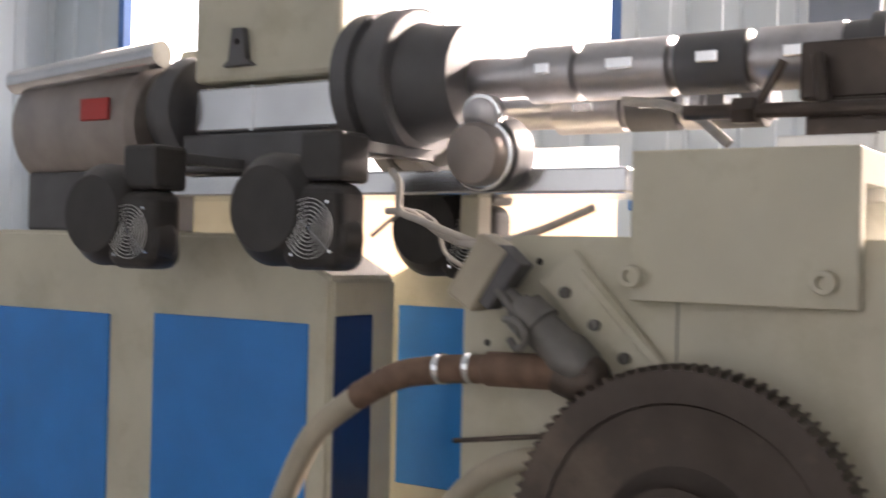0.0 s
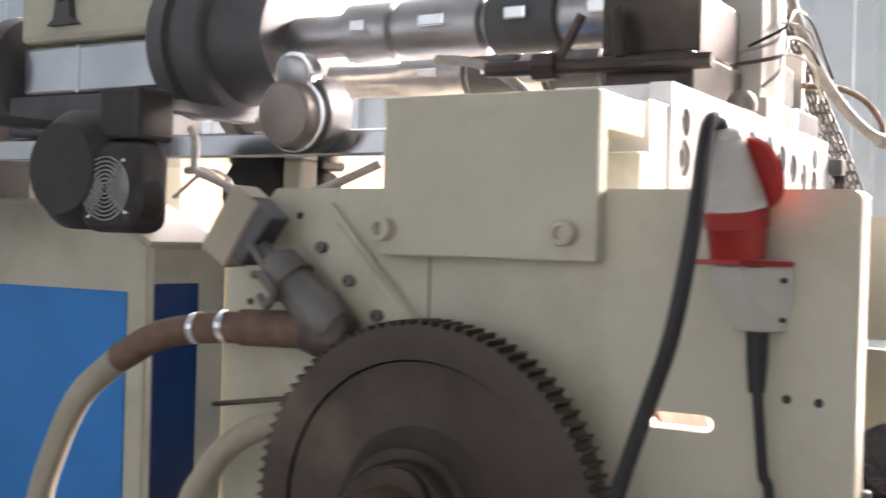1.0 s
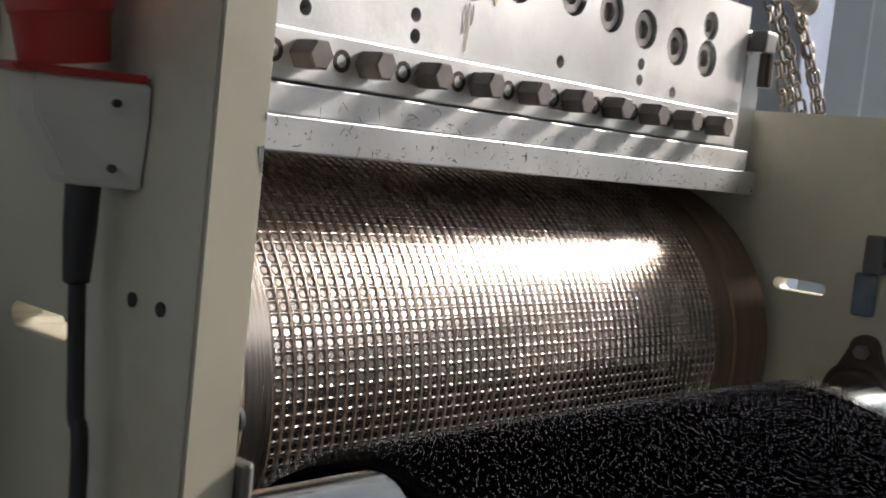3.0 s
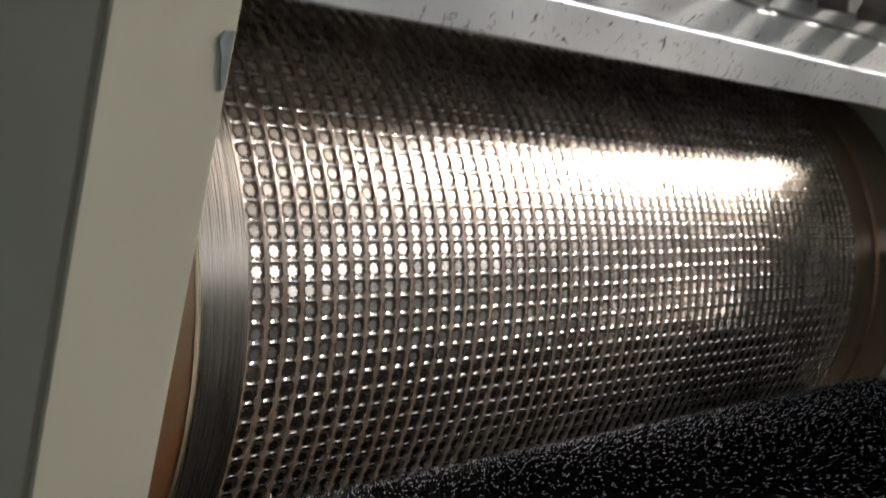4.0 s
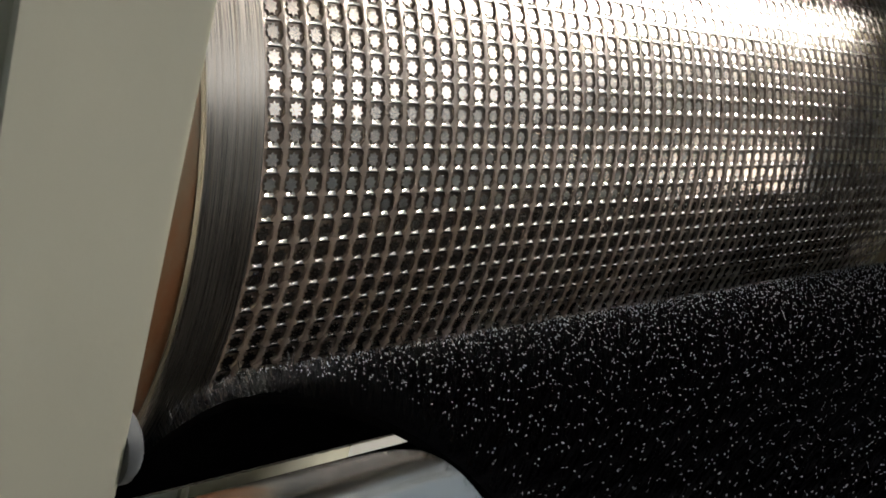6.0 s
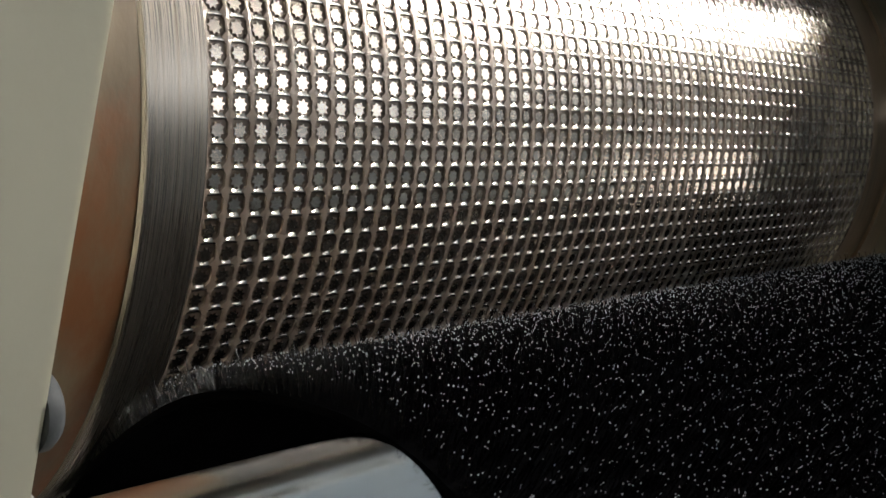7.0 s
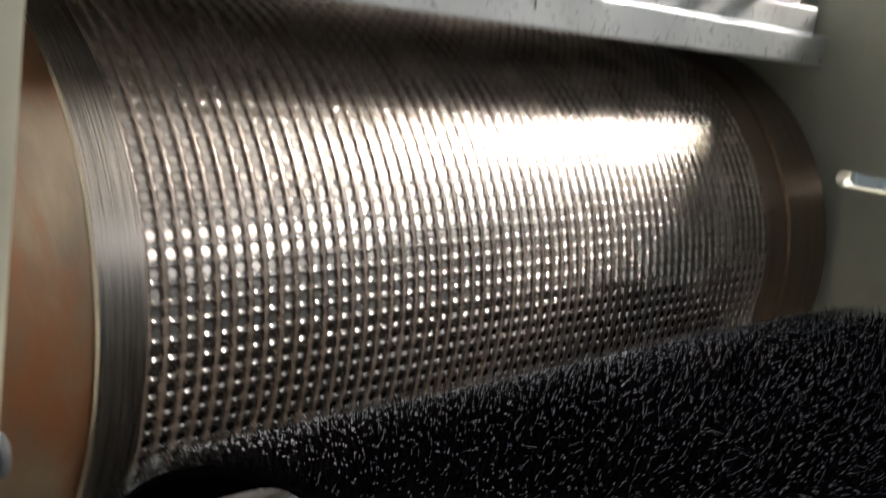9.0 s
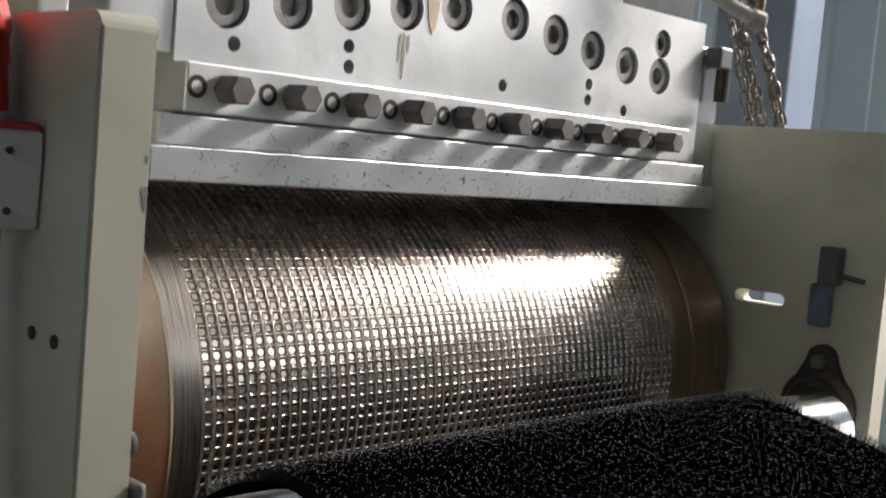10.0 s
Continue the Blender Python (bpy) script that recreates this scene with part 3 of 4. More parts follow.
def bristles():
    rnd = random.Random(7)
    cum = [0.0]
    for a, c in zip(PROFILE, PROFILE[1:]):
        cum.append(cum[-1] + (c - a).length)
    vs, fs = [], []
    s = 0.004
    while s < 0.95:
        i = max(k for k in range(len(cum)) if cum[k] <= s)
        i = min(i, len(PROFILE) - 2)
        a, c = PROFILE[i], PROFILE[i + 1]
        u = (s - cum[i]) / (cum[i + 1] - cum[i])
        p, d = a.lerp(c, u), (c - a).normalized()
        nn = Vector((0, d.z, -d.y))
        if nn.y > 0 and nn.z < 0:
            nn = -nn
        x = MX0 + 0.006
        while x < MX1:
            spin = rnd.uniform(0, 1)
            for j in range(14):
                ang = spin + j * math.tau / 8
                rad = rnd.uniform(.0032, .0050) if j < 8 else rnd.uniform(0.001, .005)
                q = Vector((x + rad * math.cos(ang), p.y, p.z)) + d * (rad * math.sin(ang))
                h = rnd.uniform(.0100, .0130) if rnd.random() > .02 else .018
                t = nn * h + Vector((rnd.gauss(.3 * math.cos(ang), .7) * .0018, 0, 0)) + d * (rnd.gauss(.3 * math.sin(ang), .7) * .0018)
                r = rnd.uniform(.00021, .00033)
                turn = rnd.uniform(0, math.tau)
                u1, u2 = Vector((r * math.cos(turn), 0, 0)) + d * (r * math.sin(turn)), Vector((-r * math.sin(turn), 0, 0)) + d * (r * math.cos(turn))
                n = len(vs)
                tilt = nn * (r * rnd.gauss(0, .5))
                vs += [q + u1, q - u1 * .5 + u2, q - u1 * .5 - u2, q + t + u1 * .8 + tilt, q + t - u1 * .4 + u2 * .8 - tilt, q + t - u1 * .4 - u2 * .8, q + t + nn * (3.5 * r)]
                fs += [(n, n + 1, n + 4, n + 3), (n + 1, n + 2, n + 5, n + 4), (n + 2, n, n + 3, n + 5), (n + 3, n + 4, n + 6), (n + 4, n + 5, n + 6), (n + 5, n + 3, n + 6)]
            x += 0.01405
        s += 0.0128
    return vs, fs


bv, bf = bristles()
pile = raw("pile", bv, bf, PILE, mat_thing, "short stiff black bristles", "stuff")
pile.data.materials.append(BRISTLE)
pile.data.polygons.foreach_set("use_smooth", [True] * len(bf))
# some tips take the pale colour as painted glints
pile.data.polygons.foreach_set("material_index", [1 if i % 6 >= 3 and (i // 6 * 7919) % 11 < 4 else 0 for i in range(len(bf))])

# ---- gear on the roller's end ----
GY, GZ = 0.198, Z - 0.428
gear = thing("spur_gear", (-0.08, GY, GZ), "large dark oily cast iron gear wheel", "gear")
g = B()
TEETH, GR = 96, 0.256
loop = []
for k in range(TEETH):
    for w, r in ((-.5, GR - .007), (-.22, GR - .007), (-.12, GR), (.12, GR), (.22, GR - .007)):
        a = (k + w) * math.tau / TEETH
        loop.append((GY + r * math.cos(a), GZ + r * math.sin(a)))
loop = [p for i, p in enumerate(loop) if i % 5 != 0]
pierced(g, loop, [circle(GY, GZ, 0.205, 64)], lambda u, v, w: (-0.10 + w, u, v), 0.05)
part("toothed_rim", g, IRON, gear)
part("web", lathe(B(), (-0.062, GY, GZ), (-0.12, GY, GZ), [(0, .2049), (.030, .2049), (.033, .202), (.030, .12), (.046, .10), (.058, .095)], 64), IRON, gear, smooth=True)
part("hub", lathe(B(), (-0.115, GY, GZ), (-0.2, GY, GZ), [(0, .082), (.03, .082), (.035, .078), (.035, .06)], 48), IRON, gear, smooth=True)
part("shaft_end", lathe(B(), (-0.149, GY, GZ), (-0.27, GY, GZ), [(0, .055), (.112, .055), (.117, .051), (.117, .012), (.110, .006), (.110, .001)], 48), SHAFT, gear, "worn brown shaft end", smooth=True)

# ---- plug and socket ----
SX, SY = -0.042, -0.190
sock = thing("wall_socket", (0, SY, Z - 0.165), "grey white industrial power socket screwed to the plate", "socket")
b = B()
top = [(-0.068, SY + .020), (-0.068, SY - .014), (-0.002, SY - .056), (-0.002, SY + .020)]
low = [(-0.046, SY + .002), (-0.046, SY - .030), (-0.002, SY - .052), (-0.002, SY + .002)]
vs = [[b.verts.new((x, y, z)) for x, y in lp] for lp, z in ((top, Z - 0.0895), (top, Z - 0.104), ([(x * .95, y) for x, y in top], Z - 0.118), (low, Z - 0.160), ([(x * .9, y) for x, y in low], Z - 0.164))]
for p, q in zip(vs, vs[1:]):
    for i in range(4):
        b.faces.new((p[i], p[(i + 1) % 4], q[(i + 1) % 4], q[i]))
b.faces.new(vs[0][::-1])
b.faces.new(vs[-1])
bmesh.ops.recalc_face_normals(b, faces=b.faces)
bmesh.ops.bevel(b, geom=list(b.edges), offset=0.0018, segments=2, affect="EDGES")
part("socket_box", b, WHITE, sock)
b = B()
edge = [(-0.084, SY + .044), (-0.084, SY - .016), (-0.004, SY - .057), (-0.004, SY + .044)]
lo, hi = [[b.verts.new((x, y, z)) for x, y in edge] for z in (Z - 0.0893, Z - 0.0835)]
for i in range(4):
    b.faces.new((lo[i], lo[(i + 1) % 4], hi[(i + 1) % 4], hi[i]))
b.faces.new(lo[::-1])
b.faces.new(hi)
bmesh.ops.recalc_face_normals(b, faces=b.faces)
bmesh.ops.bevel(b, geom=list(b.edges), offset=0.002, segments=2, affect="EDGES")
part("collar", b, RED, sock, "red socket collar")
lid = lathe(B(), (-0.036, SY - .012, Z + 0.014), (-0.020, SY - .022, Z + 0.020), [(0, .034), (.002, .042), (.008, .043), (.011, .038), (.009, .032), (.009, .002)], 32)
part("lid", lid, RED, sock, "open red hinged lid", smooth=True)
for dz in (-0.105, -0.15):
    part("screw", rod(B(), (-0.024, SY - .046, Z + dz), (-0.026, SY - .052, Z + dz), 0.003, 10), IRON, sock)
plug = thing("power_plug", (SX, SY, Z - 0.083), "red and white industrial plug standing in its socket", "plug")
part("red_sleeve", lathe(B(), (SX + .003, SY, Z - 0.0805), (SX - .010, SY + .002, Z), [(0, .0315), (.034, .0345), (.036, .0365), (.054, .0375), (.056, .035)], 32), RED, plug, smooth=True)
prof = [(0, .0355)]
for k in range(14):
    r = .0355 - .00095 * k
    prof += [(.004 + .0053 * k, r), (.0050 + .0053 * k, r - .0008), (.0075 + .0053 * k, r - .0008)]
prof += [(.081, .0215), (.082, .023), (.089, .021), (.094, .013)]
part("grip", lathe(B(), (SX - .0055, SY + .001, Z - 0.0275), (SX - .0250, SY + .017, Z + 0.08), prof, 28), WHITE, plug, "ribbed white plastic grip", smooth=True)
part("cable", tube(B(), [(SX - .021, SY + .014, Z + 0.055), (SX - .028, SY + .018, Z + 0.072), (SX - .046, SY + .023, Z + 0.068), (-0.11, -0.168, Z + 0.028), (-0.155, -0.176, Z - 0.045), (-0.178, -0.165, Z - 0.155),
                         (-0.175, -0.138, Z - 0.24), (-0.172, -0.105, Z - 0.34), (-0.165, -0.06, Z - 0.5), (-0.16, -0.02, Z - 0.9), (-0.16, 0.0, 0.02)], 0.0092), RUBBER, plug, "black rubber cable", smooth=True)
part("supply_cable", tube(B(), [(-0.03, SY - .022, Z - 0.19), (-0.03, SY - .024, Z - 0.23), (-0.028, SY - .032, Z - 0.32), (-0.026, SY - .044, Z - 0.45), (-0.02, SY - .05, 0.03)], 0.0065), RUBBER, sock, "black rubber cable", smooth=True)
part("gland", lathe(B(), (-0.03, SY - .022, Z - 0.1645), (-0.03, SY - .023, Z - 0.235), [(0, .0125), (.03, .012), (.068, .0095), (.07, .007)], 16), RUBBER, sock, smooth=True)

# ---- far bearing, clamp and near bearing ----


def slab_x(y, z0, z1, r):
    """A tapering ear on the far plate from z0 to z1."""
    n = 8
    e = 1 if z1 > z0 else -1
    lp = [(y - r * 1.5, z0)] + [(y - r * .8 * math.cos(k * math.pi / n), z1 + e * r * .8 * math.sin(k * math.pi / n)) for k in range(n + 1)] + [(y + r * 1.5, z0)]
    return pierced(B(), lp, [], lambda u, v, w: (1.3125 + w, u, v), .0138)


BY, BZ = -0.235, Z - 0.43
brg = thing("flange_bearing", (1.31, BY, BZ), "dark oily two bolt flange bearing on the far plate", "bearing")
part("housing", lathe(B(), (1.3265, BY, BZ), (1.285, BY, BZ), [(0, .062), (.012, .062), (.018, .05), (.034, .046), (.04, .04)], 36), IRON, brg, smooth=True)
for s in (-1, 1):
    part("flange_ear", slab_x(BY, BZ + s * .035, BZ + s * .078, .03), IRON, brg)
    part("bolt", hexbolt(B(), (1.3125, BY, BZ + s * .075), (1.298, BY, BZ + s * .075), 0.012), FITTING, brg)
clamp = thing("pipe_clamp", (1.31, -0.235, Z - 0.23), "small faded blue clamp bolted to the far plate", "clamp")
part("upper_jaw", box(B(), 1.292, 1.3265, -0.252, -0.222, Z - 0.232, Z - 0.172, 0.005), DARKGREY, clamp)
part("lower_jaw", box(B(), 1.306, 1.3265, -0.240, -0.206, Z - 0.300, Z - 0.2325, 0.005), mat("faded blue paint", (0.10, 0.14, 0.19), .5, vary=.25, scale=30), clamp, "faded blue jaw")
part("screw", rod(B(), (1.305, -0.252, Z - 0.215), (1.305, -0.295, Z - 0.22), 0.004), IRON, clamp)
nb = thing("bearing_housing", (0.06, -0.285, Z - 0.34), "light grey cast bearing housing on the plate edge", "bearing")
part("cap", lathe(B(), (0.0465, -0.306, Z - 0.318), (0.0525, -0.306, Z - 0.318), [(0, .0105), (.003, .0105), (.005, .009), (.006, .003)], 24), SHADED_GREY, nb, smooth=True)
part("bracket", box(B(), 0.0465, 0.056, -0.326, -0.275, Z - 0.52, Z - 0.345, .004), FITTING, nb)

# ---- water fitting beside the gear ----
rot = thing("rotary_joint", (-0.03, 0.42, Z - 0.13), "dirty grey water joint on a bolted bracket", "pipe fitting")


def slab(a, b, w, x0, x1, bevel=.003):
    """A bar in the plate's plane from a to b (y, z), w wide."""
    bm = B()
    d = Vector((0, b[0] - a[0], b[1] - a[1]))
    L = d.length
    box(bm, x0, x1, -w / 2, w / 2, 0, L, bevel)
    ang = math.atan2(-d.y, d.z)
    bmesh.ops.rotate(bm, verts=bm.verts, cent=(0, 0, 0), matrix=Matrix.Rotation(ang, 3, "X"))
    bmesh.ops.translate(bm, verts=bm.verts, vec=(0, a[0], a[1]))
    return bm


part("bracket", slab((0.435, Z - 0.045), (0.285, Z - 0.205), 0.075, -0.013, -0.0005), CREAM, rot)
part("bracket_rib", slab((0.395, Z - 0.052), (0.258, Z - 0.19), 0.014, -0.021, -0.0135), CREAM, rot)
for y, z in ((0.417, -0.085), (0.368, -0.131), (0.319, -0.177)):
    part("cap_screw", lathe(B(), (-0.013, y, Z + z), (-0.024, y, Z + z), [(0, .0085), (.009, .0085), (.011, .007), (.011, .004), (.006, .004), (.006, .0005)], 16), FITTING, rot)
part("joint_body", lathe(B(), (-0.055, 0.475, Z - 0.105), (-0.055, 0.355, Z - 0.205), [(0, .022), (.012, .022), (.014, .034), (.05, .036), (.052, .030), (.09, .032), (.11, .038), (.14, .036), (.15, .03)], 24), FITTING, rot, smooth=True)
part("head_block", slab((0.565, Z - 0.105), (0.505, Z - 0.012), 0.055, -0.085, -0.03, .006), PALEHOSE, rot, "pale painted head block")
part("head_face", slab((0.535, Z - 0.10), (0.478, Z - 0.03), 0.05, -0.08, -0.035, .004), DARKGREY, rot)
part("spindle", rod(B(), (-0.058, 0.515, Z - 0.065), (-0.055, 0.462, Z - 0.115), 0.012), FITTING, rot, smooth=True)
part("spindle", rod(B(), (-0.075, 0.50, Z - 0.082), (-0.072, 0.462, Z - 0.128), 0.007), FITTING, rot, smooth=True)
part("yoke", tube(B(), [(-0.095, 0.475, Z - 0.125), (-0.1, 0.452, Z - 0.128), (-0.1, 0.436, Z - 0.150), (-0.09, 0.455, Z - 0.168), (-0.085, 0.472, Z - 0.155)], 0.006), FITTING, rot, smooth=True)
part("elbow", tube(B(), [(-0.055, 0.372, Z - 0.185), (-0.056, 0.352, Z - 0.203), (-0.06, 0.365, Z - 0.212), (-0.06, 0.40, Z - 0.203)], 0.029, 14), IRON, rot, smooth=True)
hose = thing("water_hose", (-0.06, 0.7, Z - 0.4), "brown tape wrapped water hose bending down", "hose")
part("hose_end", rod(B(), (-0.06, 0.392, Z - 0.200), (-0.06, 0.525, Z - 0.204), 0.0265, 20, .004), HOSE, hose, smooth=True)
part("wrapped_hose", tube(B(), [(-0.06, 0.52, Z - 0.204), (-0.06, 0.61, Z - 0.212), (-0.06, 0.69, Z - 0.228), (-0.06, 0.77, Z - 0.268)], 0.0225, 14, 14, .03), HOSE, hose, smooth=True)
part("hose_tail", tube(B(), [(-0.06, 0.765, Z - 0.265), (-0.06, 0.85, Z - 0.33), (-0.06, 0.905, Z - 0.42), (-0.06, 0.945, Z - 0.53), (-0.06, 0.97, Z - 0.75), (-0.06, 0.98, 0.02)], 0.021, 14), PALEHOSE, hose, "pale rubber hose", smooth=True)
for y in (0.545, 0.60):
    part("hose_clip", lathe(B(), (-0.06, y, Z - 0.2045 - (y - .545) * .1), (-0.06, y + .012, Z - 0.2055 - (y - .545) * .1), [(0, .0245), (.011, .0245)], 20), CHROME, hose)
hose2 = thing("pale_hose", (-0.06, 0.6, Z - 0.45), "pale rubber hose curving down beside the gear", "hose")
part("hose", tube(B(), [(-0.03, 0.40, Z - 0.335), (-0.05, 0.455, Z - 0.335), (-0.06, 0.525, Z - 0.365), (-0.06, 0.585, Z - 0.425), (-0.06, 0.62, Z - 0.50), (-0.06, 0.64, Z - 0.75), (-0.06, 0.64, 0.02)], 0.019, 14), PALEHOSE, hose2, smooth=True)
lv = thing("thin_rod", (-0.03, 0.55, Z - 0.31), "thin dark steel rod behind the hose", "rod")
part("rod", rod(B(), (-0.03, 0.60, Z - 0.325), (-0.03, 0.42, Z - 0.298), 0.004), IRON, lv)
seam = thing("plate_joint", (0, 0.245, Z - 0.15), "narrow dark joint line in the side plate", "joint")
part("joint", box(B(), -0.0012, 0.0015, 0.2445, 0.2462, Z - 0.30, Z - 0.093), DARKGREY, seam)


# ---- extruder bases ----
def base(name_label, x0, x1, y0, y1, ztop, panels, side):
    root = thing("base_cabinet", ((x0 + x1) / 2, (y0 + y1) / 2, 0), name_label, "machine base", "extruder bases")
    b = B()
    ring = [(y0, 0.0), (y1, 0.0), (y1, ztop - .1), (y1 - .2, ztop), (y0 + .2, ztop), (y0, ztop - .1)]
    lo, hi = [[b.verts.new((x, y, z)) for y, z in ring] for x in (x0, x1)]
    for i in range(6):
        b.faces.new((lo[i], lo[(i + 1) % 6], hi[(i + 1) % 6], hi[i]))
    b.faces.new(lo[::-1])
    b.faces.new(hi)
    bmesh.ops.recalc_face_normals(b, faces=b.faces)
    bmesh.ops.bevel(b, geom=list(b.edges), offset=0.012, segments=3, affect="EDGES")
    part("housing", b, CREAM, root)
    for p0, p1, z0, z1 in panels:
        part("front_panel", box(B(), x0 - .006, x0 + .002, p0, p1, z0, z1, .003), BLUE, root, "blue sheet metal panel")
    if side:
        part("side_panel", box(B(), side[0], side[1], y0 - .006, y0 + .002, side[2], side[3], .003), SHADED_BLUE, root, "blue sheet metal panel with shade in its colour")
    return root


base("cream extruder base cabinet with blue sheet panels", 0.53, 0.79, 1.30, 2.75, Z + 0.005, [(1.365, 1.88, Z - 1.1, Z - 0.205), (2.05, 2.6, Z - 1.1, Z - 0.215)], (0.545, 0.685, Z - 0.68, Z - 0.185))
base("cream extruder base cabinet with one blue panel", 0.93, 1.30, 0.72, 1.47, Z - 0.02, [(0.80, 1.389, Z - 0.64, Z - 0.172)], None)


# ---- extruders ----
def extruder(x, yend, yflange, zc, label, bands, back):
    root = thing("extruder", (x, (yend + back) / 2, zc - .3), label, "extruder", "extruders")
    part("barrel", lathe(B(), (x, yend, zc), (x, yflange + .02, zc), [(0, .045), (yflange - yend, .045)], 40), BAND, root, smooth=True)
    y = yend + .02
    for i, (w, dark) in enumerate(bands):
        part("heater_band", lathe(B(), (x, y, zc), (x, y + w, zc), [(0, .058), (.003, .062), (w - .006, .062), (w - .003, .058)], 40), DARKGREY if dark else BAND, root, smooth=True)
        part("band_clamp", box(B(), x - .085, x - .058, y + w * .3, y + w * .6, zc - .012, zc + .012, .003), CHROME, root)
        y += w + .012
    part("neck", lathe(B(), (x, yflange, zc), (x, yflange + .14, zc), [(0, .10), (.004, .125), (.10, .13), (.14, .14)], 48), DARKGREY, root, smooth=True)
    part("feed_flange", lathe(B(), (x, yflange + .14, zc), (x, yflange + .30, zc), [(0, .168), (.006, .175), (.07, .175), (.075, .155), (.10, .155), (.105, .172), (.15, .172), (.155, .165)], 56), DARKGREY, root, smooth=True)
    return root


A = extruder(0.66, 0.16, 1.0, Z + 0.362, "steel extruder barrel with heater bands and dark flange", [(.17, 0), (.15, 1), (.20, 0), (.12, 0)], 2.5)
gs = part("heat_shield", box(B(), 0.60, 0.80, 1.335, 1.83, Z + 0.262, Z + 0.382, .01), GALV, A, "bright galvanised heat shield")
part("seam", box(B(), 0.597, 0.601, 1.62, 1.63, Z + 0.264, Z + 0.38), GALV, gs)
part("guard", box(B(), 0.585, 0.82, 1.34, 1.82, Z + 0.39, Z + 0.64, .015), CREAM, A, "cream sheet metal guard")
part("lifting_lug", pierced(B(), [(1.60, Z + .425), (1.70, Z + .425), (1.68, Z + .44), (1.668, Z + .52), (1.632, Z + .52), (1.62, Z + .44)], [circle(1.65, Z + .485, .009, 12)], lambda u, v, w: (0.565 + w, u, v), .0195), DARKGREY, A)
part("under_beam", box(B(), 0.60, 0.86, 0.60, 2.4, Z + 0.10, Z + 0.155, .006), GALV, A, "galvanised beam under the barrel")
part("post", box(B(), 0.68, 0.74, 1.0, 1.05, Z - 0.02, Z + 0.10, .004), CREAM, A)
part("drain_box", box(B(), 0.58, 0.80, 1.4, 1.85, Z + 0.16, Z + 0.258, .008), DARKGREY, A)
part("coupling", lathe(B(), (0.68, 1.86, Z + 0.33), (0.68, 1.97, Z + 0.33), [(0, .14), (.05, .15), (.06, .12), (.11, .12)], 40), DARKGREY, A, smooth=True)
mot = thing("drive_motor", (0.68, 2.2, Z), "brown grey drive motor with a red label", "motor")
part("casing", lathe(B(), (0.68, 1.98, Z + 0.30), (0.68, 2.5, Z + 0.30), [(0, .15), (.02, .17), (.48, .17), (.52, .14)], 40), DULL, mot, smooth=True)
part("label", box(B(), 0.502, 0.512, 2.05, 2.16, Z + 0.30, Z + 0.36, .002), RED, mot, "small red label")
part("stand", box(B(), 0.56, 0.78, 2.0, 2.45, Z + 0.004, Z + 0.17, .01), DARKGREY, mot)
part("terminal_tube", rod(B(), (0.55, 1.9, Z + 0.47), (0.55, 2.5, Z + 0.43), 0.035, 20), GALV, mot, smooth=True)
E2 = extruder(1.25, 0.5, 1.35, Z + 0.36, "second steel extruder barrel behind the first", [(.14, 1), (.06, 0), (.14, 1), (.2, 0)], 2.4)
part("gear_case", box(B(), 1.08, 1.42, 2.05, 2.4, 0.0, Z + 0.6, .02), CREAM, E2)

flg = thing("round_inspection_port", (0.5, 0.9, Z + 0.17), "round steel cap with a shiny ring below the barrel", "flange")
part("backing", lathe(B(), (0.62, 0.905, Z + 0.190), (0.53, 0.905, Z + 0.181), [(0, .082), (.072, .082), (.076, .078)], 40), DARKGREY, flg, smooth=True)
part("cap", lathe(B(), (0.55, 0.905, Z + 0.183), (0.47, 0.905, Z + 0.175), [(0, .068), (.05, .068), (.062, .060), (.068, .03), (.069, .002)], 40), DULL, flg, smooth=True)
part("ring", lathe(B(), (0.53, 0.905, Z + 0.181), (0.50, 0.905, Z + 0.178), [(0, .072), (.001, .078), (.005, .079), (.007, .076), (.007, .071)], 44), CHROME, flg, smooth=True)
part("stub", lathe(B(), (0.56, 0.90, Z + 0.27), (0.50, 0.90, Z + 0.255), [(0, .04), (.05, .04), (.055, .034)], 28), BAND, flg, smooth=True)
part("stub_ring", lathe(B(), (0.528, 0.90, Z + 0.262), (0.508, 0.90, Z + 0.257), [(0, .041), (.001, .047), (.008, .047), (.010, .042)], 32), CHROME, flg, smooth=True)


